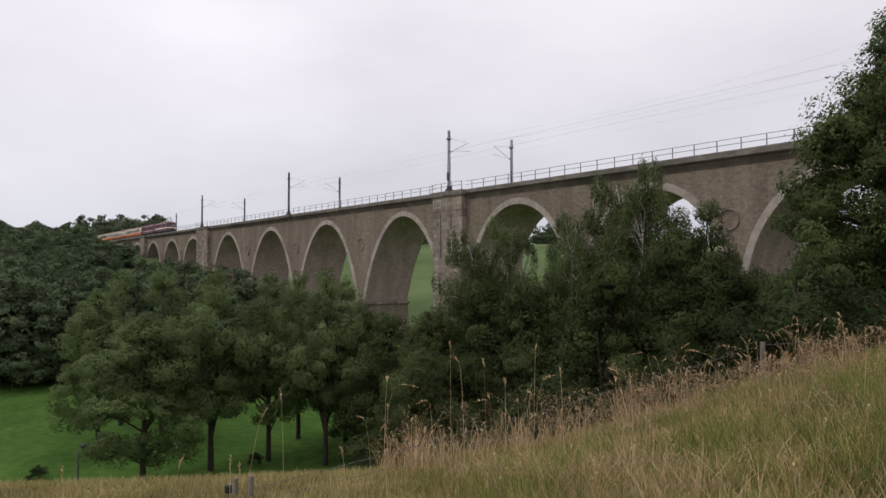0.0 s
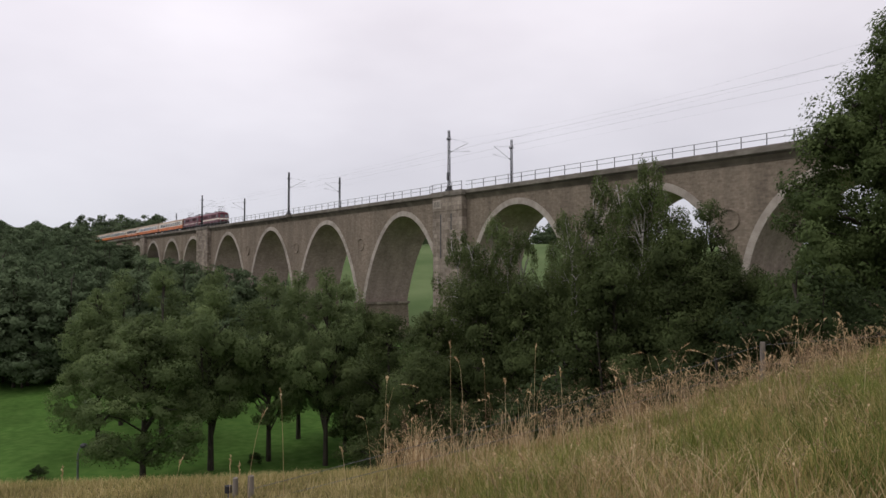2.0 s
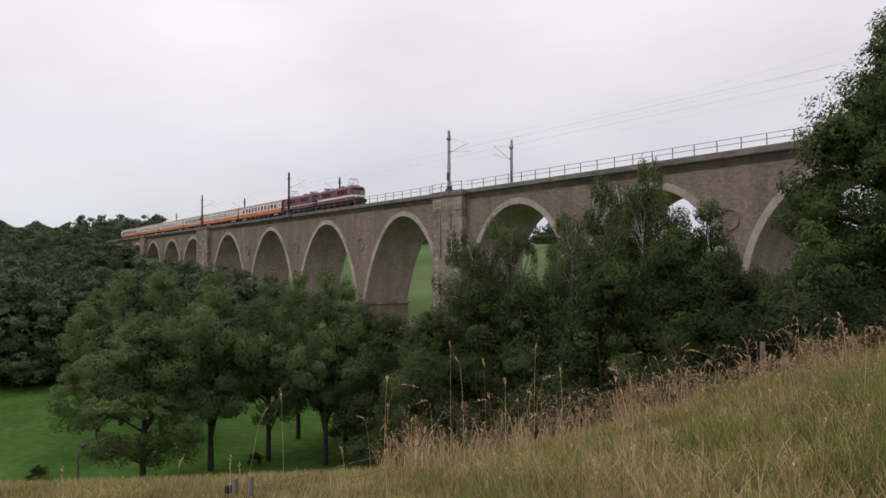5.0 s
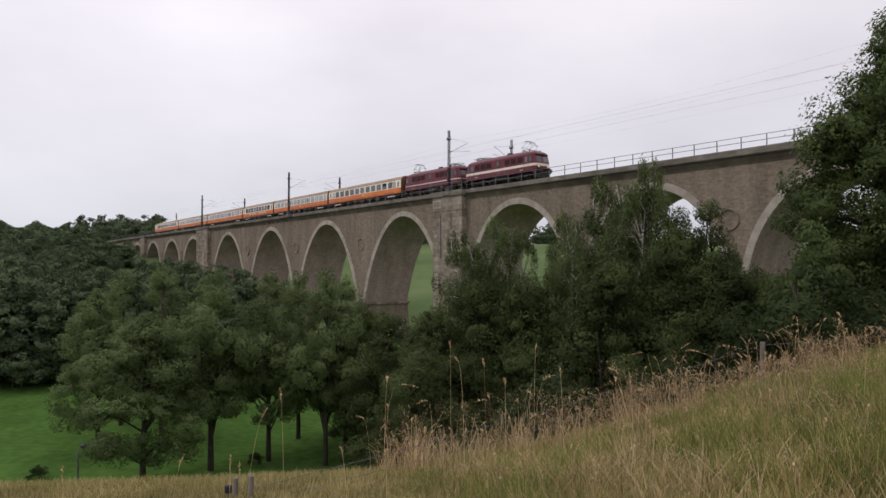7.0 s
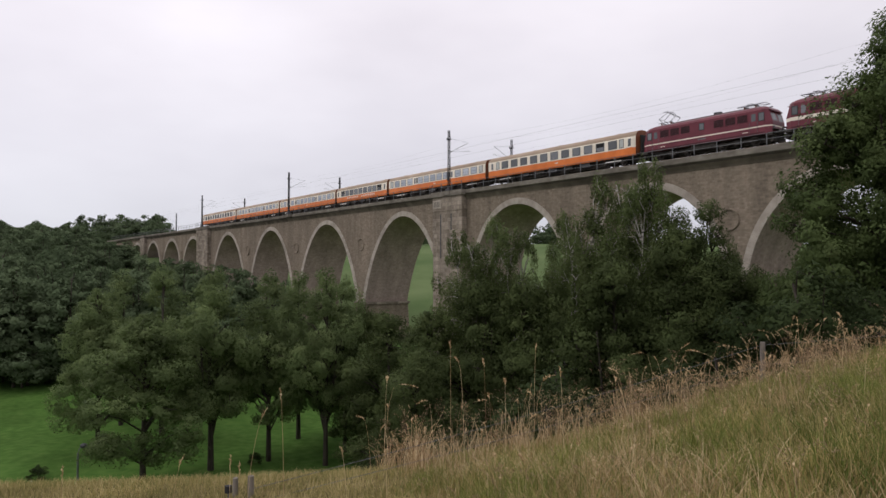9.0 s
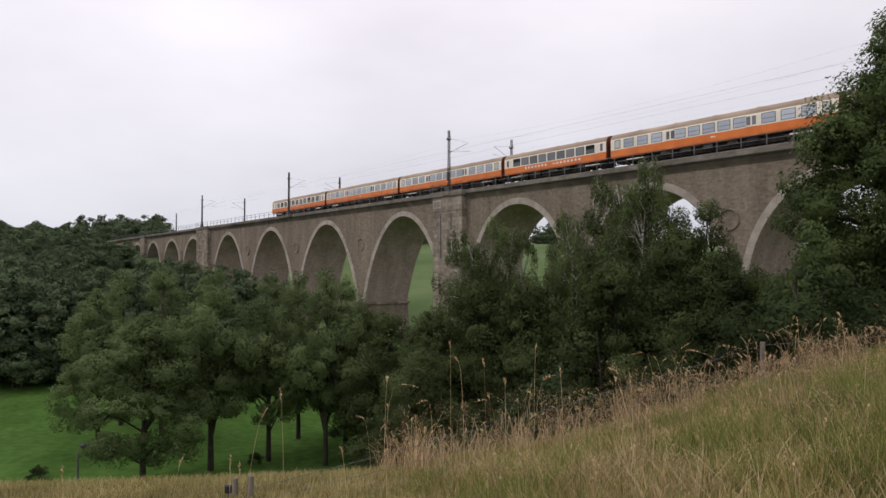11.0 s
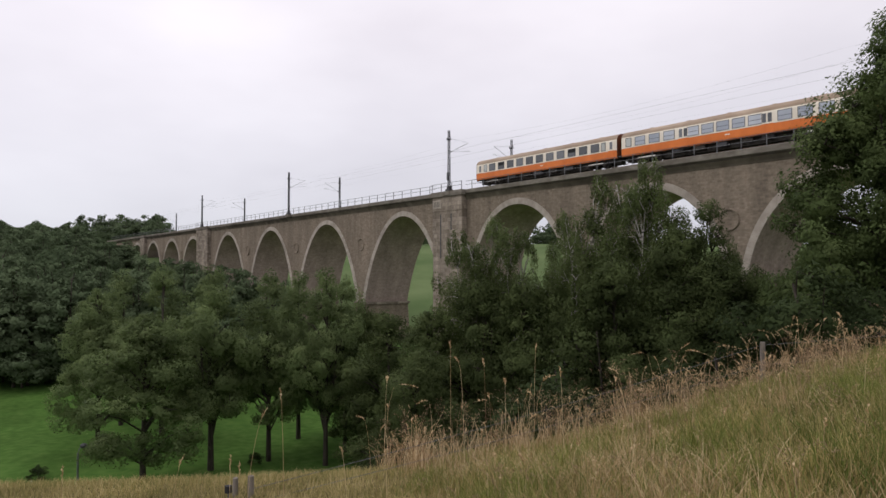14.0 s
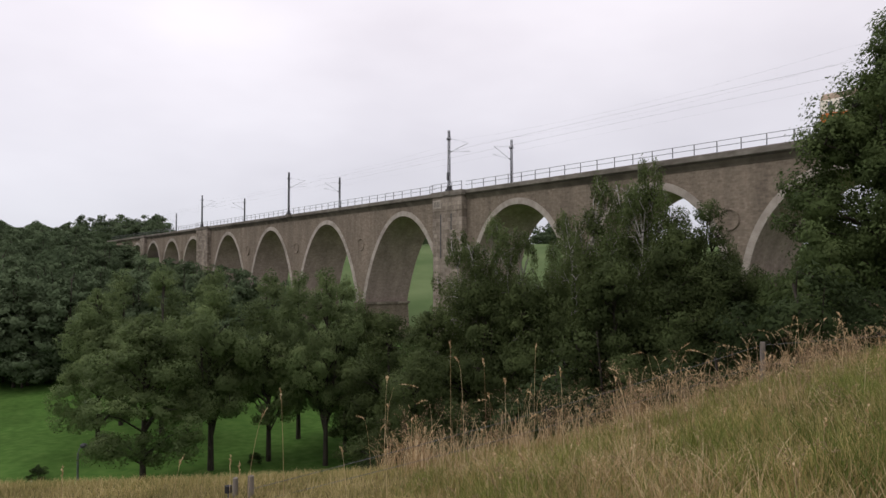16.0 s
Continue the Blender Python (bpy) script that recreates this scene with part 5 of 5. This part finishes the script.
# ---------------------------------------------------------------- meadow grass and fence
def grass_field(name, label, n, seed, umin, umax, hmin, hmax, wid, mat, keep, segs=3, bend=0.35):
    """Separate bent blades, three quads and a tip each, rooted on the meadow."""
    rnd = np.random.RandomState(seed)
    verts, faces = [], []
    v, f = [], []
    made = 0
    while made < n:
        u = umin + (umax - umin) * rnd.rand() ** 0.8
        w = u * rnd.uniform(-0.72, 0.72)
        hh = keep(u, w, rnd)
        if hh <= 0:
            continue
        made += 1
        x, y = place(u, w)
        z = ground_uw(u, w)
        h = hh * rnd.uniform(hmin, hmax)
        a = rnd.uniform(0, math.tau)
        bx, by = math.cos(a), math.sin(a)
        t = rnd.uniform(0, math.tau)
        cx, cy = math.cos(t) * wid / 2, math.sin(t) * wid / 2
        lean = h * rnd.uniform(0.1, 1.0) * bend
        i = len(v)
        for k in range(segs):
            q = k / segs
            s = 1 - 0.55 * q
            px, py, pz = x + bx * lean * q * q, y + by * lean * q * q, z + h * q * (1 - 0.12 * q)
            v.append((px - cx * s, py - cy * s, pz))
            v.append((px + cx * s, py + cy * s, pz))
        v.append((x + bx * lean, y + by * lean, z + h * 0.88))
        for k in range(segs - 1):
            f.append((i + 2 * k, i + 2 * k + 1, i + 2 * k + 3, i + 2 * k + 2))
        f.append((i + 2 * segs - 2, i + 2 * segs - 1, i + 2 * segs))
    me = bpy.data.meshes.new(name)
    me.from_pydata(v, [], f)
    me.materials.append(mat)
    return tagged(new(name, me), label, "grass", kind="stuff")


def tall_here(u, w):
    """How tall the uncut grass stands: none on the mown strip, full on the slope."""
    edge = -0.11 * u + 0.5 * noise.noise((u * 0.4, w * 0.4, 2))
    return smooth(edge, edge + 1.6, w)


def build_grass():
    def patch(u, w, f, k):
        return noise.noise((u * f, w * f, k))

    def crest_low(u, w):
        """The sward thins out towards the crest of the shoulder."""
        return 1 - 0.5 * smooth(9.5, 12.5, u) * (1 - 0.6 * smooth(3, 6, w))

    grass_field("mown_grass", "short dry mown grass on the meadow shoulder", 45000, 1, 6.0, 17, 0.08, 0.22, 0.012, MOWN, lambda u, w, r: 1.0 if r.rand() > 0.7 * tall_here(u, w) else 0.0, 2, 0.8)
    grass_field("straw_grass", "bent dry straw among the tall meadow grass", 23000, 8, 4.6, 16.5, 0.25, 0.70, 0.0075, STRAW, lambda u, w, r: tall_here(u, w) * crest_low(u, w) * (0.55 + 0.9 * max(0.0, patch(u, w, 0.7, 5))) if r.rand() < tall_here(u, w) * (0.25 + 1.4 * max(0.0, patch(u, w, 0.5, 9))) else 0.0, 3, 1.0)
    grass_field("tall_grass", "tall dry meadow grass, straw and green", 72000, 2, 4.6, 17, 0.16, 0.58, 0.0095, GRASS, lambda u, w, r: tall_here(u, w) * crest_low(u, w) * (0.85 + 0.8 * patch(u, w, 0.9, 1)) if r.rand() < tall_here(u, w) else 0.0, 3, 0.75)
    grass_field("green_grass", "lush green blades in patches of the meadow", 11000, 12, 4.6, 16.5, 0.28, 0.72, 0.011, GREENBLADE, lambda u, w, r: tall_here(u, w) * crest_low(u, w) if r.rand() < tall_here(u, w) * smooth(0.0, 0.35, patch(u, w, 0.8, 21) + 0.18 * smooth(2, 7, w)) else 0.0, 3, 0.8)

    def heads(seed):
        rnd = np.random.RandomState(seed)
        straw, haze = ([], []), ([], [])

        def tube(to, pts, radii):
            v, f = to
            i = len(v)
            for p, r in zip(pts, radii):
                for k in range(3):
                    a = k * math.tau / 3
                    v.append((p[0] + r * math.cos(a), p[1] + r * math.sin(a), p[2]))
            for j in range(len(pts) - 1):
                for k in range(3):
                    f.append((i + 3 * j + k, i + 3 * j + (k + 1) % 3, i + 3 * j + 3 + (k + 1) % 3, i + 3 * j + 3 + k))

        def grain(to, p, d, ln, r):
            """One flat pointed spikelet."""
            v, f = to
            i = len(v)
            d = Vector(d).normalized()
            sd = d.cross(Vector((rnd.normal(), rnd.normal(), rnd.normal()))).normalized() * r
            p = Vector(p)
            for q in (p, p + d * ln * 0.4 + sd, p + d * ln, p + d * ln * 0.4 - sd):
                v.append(tuple(q))
            f.append((i, i + 1, i + 2, i + 3))

        def stem_line(x, y, z, h, bx, by, nod):
            """A stem that leans and nods over at its tip."""
            def at(q):
                n = max(0.0, q - 0.8) / 0.2
                return (x + bx * q ** 2 + bx * nod * n * n, y + by * q ** 2 + by * nod * n * n, z + h * (q - 0.10 * nod * n * n))
            return at

        def spike(x, y, z, h, bx, by, ln, r, nod=0.0):
            """A dense, narrow, uneven seed head on a tall stem."""
            at = stem_line(x, y, z, h, bx, by, nod)
            tube(straw, [at(q) for q in (0, 0.25, 0.5, 0.7, 0.85, 0.93, 1.0)], (0.0032, 0.003, 0.0027, 0.0024, 0.002, 0.0016, 0.0008))
            f0 = 1 - ln / h
            n = int(ln / 0.009)
            for k in range(n):
                q = f0 + (1 - f0) * (k + rnd.rand()) / n
                g = rnd.uniform(0, math.tau)
                fat = r * (0.5 + math.sin(math.pi * (0.08 + 0.84 * k / n))) * rnd.uniform(0.6, 1.3)
                grain(straw, at(q), (math.cos(g), math.sin(g), rnd.uniform(0.8, 2.2)), fat * 2.6, fat * 0.75)

        def panicle(x, y, z, h, bx, by, nod, to):
            """A loose feathery head with thin side branches."""
            at = stem_line(x, y, z, h, bx, by, nod)
            tube(to, [at(q) for q in (0, 0.35, 0.65, 0.85, 1.0)], (0.0024, 0.0022, 0.0019, 0.0014, 0.0006))
            for k in range(11):
                q = 0.72 + 0.28 * k / 11
                p = Vector(at(q))
                g = rnd.uniform(0, math.tau)
                ln = 0.085 * (1.1 - q) / 0.3 * rnd.uniform(0.6, 1.3) + 0.015
                e = p + Vector((math.cos(g) * ln + bx * 0.1, math.sin(g) * ln + by * 0.1, ln * rnd.uniform(0.2, 0.9)))
                grain(to, p, e - p, (e - p).length, 0.0011)
                for _ in range(3):
                    grain(to, p.lerp(e, rnd.uniform(0.5, 1.0)), (rnd.normal() * 0.6, rnd.normal() * 0.6, rnd.uniform(-0.4, 0.9)), rnd.uniform(0.014, 0.028), 0.0052)

        def blade(x, y, z, h, bx, by, w):
            v, f = straw
            i = len(v)
            for q in (0, 0.3, 0.6, 0.82, 1.0):
                s2 = w * (1 - 0.8 * q)
                c = (x + bx * q * q, y + by * q * q, z + h * (q - 0.42 * q ** 3 * min(1.0, math.hypot(bx, by) / h)))
                v.append((c[0] - RGT.x * s2, c[1] - RGT.y * s2, c[2]))
                v.append((c[0] + RGT.x * s2, c[1] + RGT.y * s2, c[2]))
            for k in range(4):
                f.append((i + 2 * k, i + 2 * k + 1, i + 2 * k + 3, i + 2 * k + 2))

        def spread(h, most, least=0.0):
            a, b = rnd.uniform(0, math.tau), rnd.uniform(least, most) * h
            return b * math.cos(a), b * math.sin(a)

        # single tall stems: bearing, distance, sight line of the tip
        for px, u, top in ((500, 9.0, 680), (472, 8.8, 715), (335, 8.5, 795), (415, 9.0, 796), (433, 9.5, 806), (122, 8.0, 816), (608, 10, 782), (797, 11, 598), (812, 11, 612),
                           (855, 11.5, 628), (945, 12, 602), (962, 11.5, 650), (990, 11.5, 646), (702, 12, 652), (686, 12, 660), (758, 12, 686), (864, 12, 688), (892, 12.5, 664), (646, 12, 722),
                           (1140, 12.5, 602), (1210, 13, 598), (1265, 13, 592), (1326, 13.5, 562), (1412, 13, 552), (1482, 12, 546)):
            w = (px - 784) / 1240 * u
            z = ground_uw(u, w)
            h = (481.4 - top) / 1240 * u - z
            x, y = place(u - rnd.uniform(0, 0.2), w)
            g = rnd.normal(0, 0.10) * h
            nod = rnd.uniform(0.5, 2.5) if abs(g) > 0.08 else 0.2
            spike(x - RGT.x * g, y - RGT.y * g, z, h, RGT.x * g, RGT.y * g, rnd.uniform(0.13, 0.24), rnd.uniform(0.010, 0.015) * (0.6 if u < 10.5 else 1.0), nod if u > 10.5 else 0.2)
        # dense tussocks along the crest of the shoulder, dark gaps between them
        for k in range(42):
            px = (695 + 13 * k if k < 20 else 960 + 26 * (k - 20)) + rnd.uniform(-9, 9)
            u = rnd.uniform(11.8, 14.0)
            w0 = (px - 784) / 1240 * u
            full = 0.35 + 0.65 * smooth(-0.2, 0.3, patch(u * 0.3, w0, 1.4, 50))
            for m in range(int(46 * full)):
                x, y = place(u + rnd.normal() * 0.12, w0 + rnd.normal() * 0.10)
                h = rnd.uniform(0.30, 0.45 + 0.6 * full)
                bx, by = spread(h, 0.85, 0.15)
                blade(x, y, ground_xy(x, y), h, bx, by, rnd.uniform(0.003, 0.006))
            for m in range(int(5.5 * full)):
                x, y = place(u + rnd.normal() * 0.2, w0 + rnd.normal() * 0.15)
                h = rnd.uniform(0.65, 1.35)
                bx, by = spread(h, 0.40, 0.05)
                if rnd.rand() < 0.35:
                    spike(x, y, ground_xy(x, y), h, bx, by, rnd.uniform(0.09, 0.17), rnd.uniform(0.008, 0.013), rnd.uniform(0, 0.5))
                else:
                    panicle(x, y, ground_xy(x, y), h, bx, by, rnd.uniform(0, 1.5), haze if rnd.rand() < 0.6 else straw)
        # feathery heads over the whole uncut slope, thickest along its upper edge
        made = 0
        while made < 1000:
            u = 5.5 + 11.0 * rnd.rand() ** 0.75
            w = u * rnd.uniform(-0.2, 0.7)
            ta = tall_here(u, w)
            if rnd.rand() > ta * (0.18 + 0.82 * smooth(9.5, 13, u) * (0.22 + 0.78 * smooth(2.0, 5.0, w))) * smooth(-0.25, 0.35, patch(u, w, 0.6, 4)):
                continue
            made += 1
            x, y = place(u, w)
            h = rnd.uniform(0.40, 0.85) * (1.0 if u > 9 else 0.85) + 0.75 * smooth(0.05, 0.5, patch(u, w, 1.1, 33)) * rnd.rand()
            bx, by = spread(h, 0.42)
            z = ground_uw(u, w)
            if rnd.rand() < 0.26:
                spike(x, y, z, h * 1.1, bx, by, rnd.uniform(0.08, 0.16), rnd.uniform(0.006, 0.011), rnd.uniform(0, 0.5))
            else:
                panicle(x, y, z, h, bx, by, rnd.uniform(0, 1.5), haze if rnd.rand() < 0.65 else straw)
        for (v, f), name, label, mat in ((straw, "seed_stalks", "straw-coloured seeding grass stalks above the meadow", STRAW), (haze, "feathery_grass", "reddish brown feathery grass heads over the meadow", PANICLE)):
            me = bpy.data.meshes.new(name)
            me.from_pydata(v, [], f)
            me.materials.append(mat)
            tagged(new(name, me), label, "grass", kind="stuff")

    heads(5)


build_grass()


def fence_post(u, w, h, r, lean, label):
    x, y = place(u, w)
    bm = bmesh.new()
    rod(bm, (0, 0, -0.4), (lean * 0.5, 0, h * 0.5), r, r * 0.97, 9)
    rod(bm, (lean * 0.5, 0, h * 0.5), (lean, 0, h), r * 0.97, r * 0.88, 9)
    ob = new("fence_post", mesh_from("fence_post", bm, WOODPOST))
    ob.matrix_basis = pose(x, y, ground_uw(u, w))
    tagged(ob, label, "post", "pasture fence")
    return Vector((x, y, ground_uw(u, w)))


def build_fence():
    p = [fence_post(15.0, 6.80, 1.10, 0.06, 0.02, "weathered grey wooden fence post in tall grass")]
    p.append(fence_post(10.5, -2.85, 0.36, 0.05, 0.0, "short grey wooden fence post at the meadow edge"))
    p.append(fence_post(10.5, -3.08, 0.34, 0.045, 0.01, "short grey wooden fence post at the meadow edge"))
    p.append(fence_post(16.5, 13.0, 1.25, 0.07, 0.02, "weathered grey wooden fence post in tall grass"))
    w = thing("fence_wire", "thin sagging barbed wire between the fence posts", "wire", "pasture fence")
    for za, zb in ((-1.56, -3.22), (-1.98, -3.42)):
        a, b, c = p[0].copy(), p[1].copy(), p[3].copy()
        a.z, b.z, c.z = za, zb, za + 0.25
        pts = [a.lerp(b, k / 10) - Vector((0, 0, 0.3 * (k / 10) * (1 - k / 10))) for k in range(11)]
        bm = bmesh.new()
        limb(bm, pts, 0.004, 0.004, 4)
        part("strand", bm, GALV, w)
        part("strand", rods([(a, c)], 0.004, 4), GALV, w)


build_fence()


def build_valley_bits():
    x, y = at_view(144, 50)
    p = thing("lamp_pole", "slim grey pole with a small dark round head in the pasture", "pole", m=pose(x, y, ground_xy(x, y)))
    part("pole_shaft", rods([((0, 0, -0.3), (0, 0, 2.5))], 0.07, 8), GALV, p)
    part("curved_arm", rods([((0, 0, 2.5), (0.06, 0.08, 2.8)), ((0.06, 0.08, 2.8), (0.2, 0.25, 3.0))], 0.03, 6), GALV, p)
    bm = bmesh.new()
    bmesh.ops.create_uvsphere(bm, u_segments=12, v_segments=8, radius=0.2, matrix=Matrix.Translation((0.25, 0.32, 3.02)) @ Matrix.Diagonal((1.25, 1.25, 0.9, 1)))
    part("lamp_head", bm, DARKSTEEL, p, "dark round head", smooth=True)
    for px, u, s in ((75, 52, 0.26), (455, 56, 0.22)):
        x, y = at_view(px, u)
        plant("bush", BUSH, x, y, s, s * 0.9, px, "small dark shrub in the pasture", "bush", "pasture shrubs")
    x, y = at_view(62, 46)
    b = thing("marker_post", "white marker post with a dark foot by the valley road", "post", m=pose(x, y, -15.2))
    part("shaft", boxes((-0.06, 0.06, -0.05, 0.05, -1.0, 1.2), bevel=0.01), RUBBER, b)
    part("cap", boxes((-0.07, 0.07, -0.06, 0.06, 1.2, 1.6), bevel=0.01), WHITE, b, "white top")
    x, y = at_view(408, 10.2)
    i = thing("fence_insulator", "black plastic fence insulator knob on a stake", "insulator", m=pose(x, y, ground_xy(x, y)))
    part("stake", rods([((0, 0, -0.2), (0, 0, 0.2))], 0.012, 6), GALV, i)
    part("knob", rods([((0, 0, 0.17), (0, 0, 0.27))], 0.05, 10), RUBBER, i)


build_valley_bits()

motions()
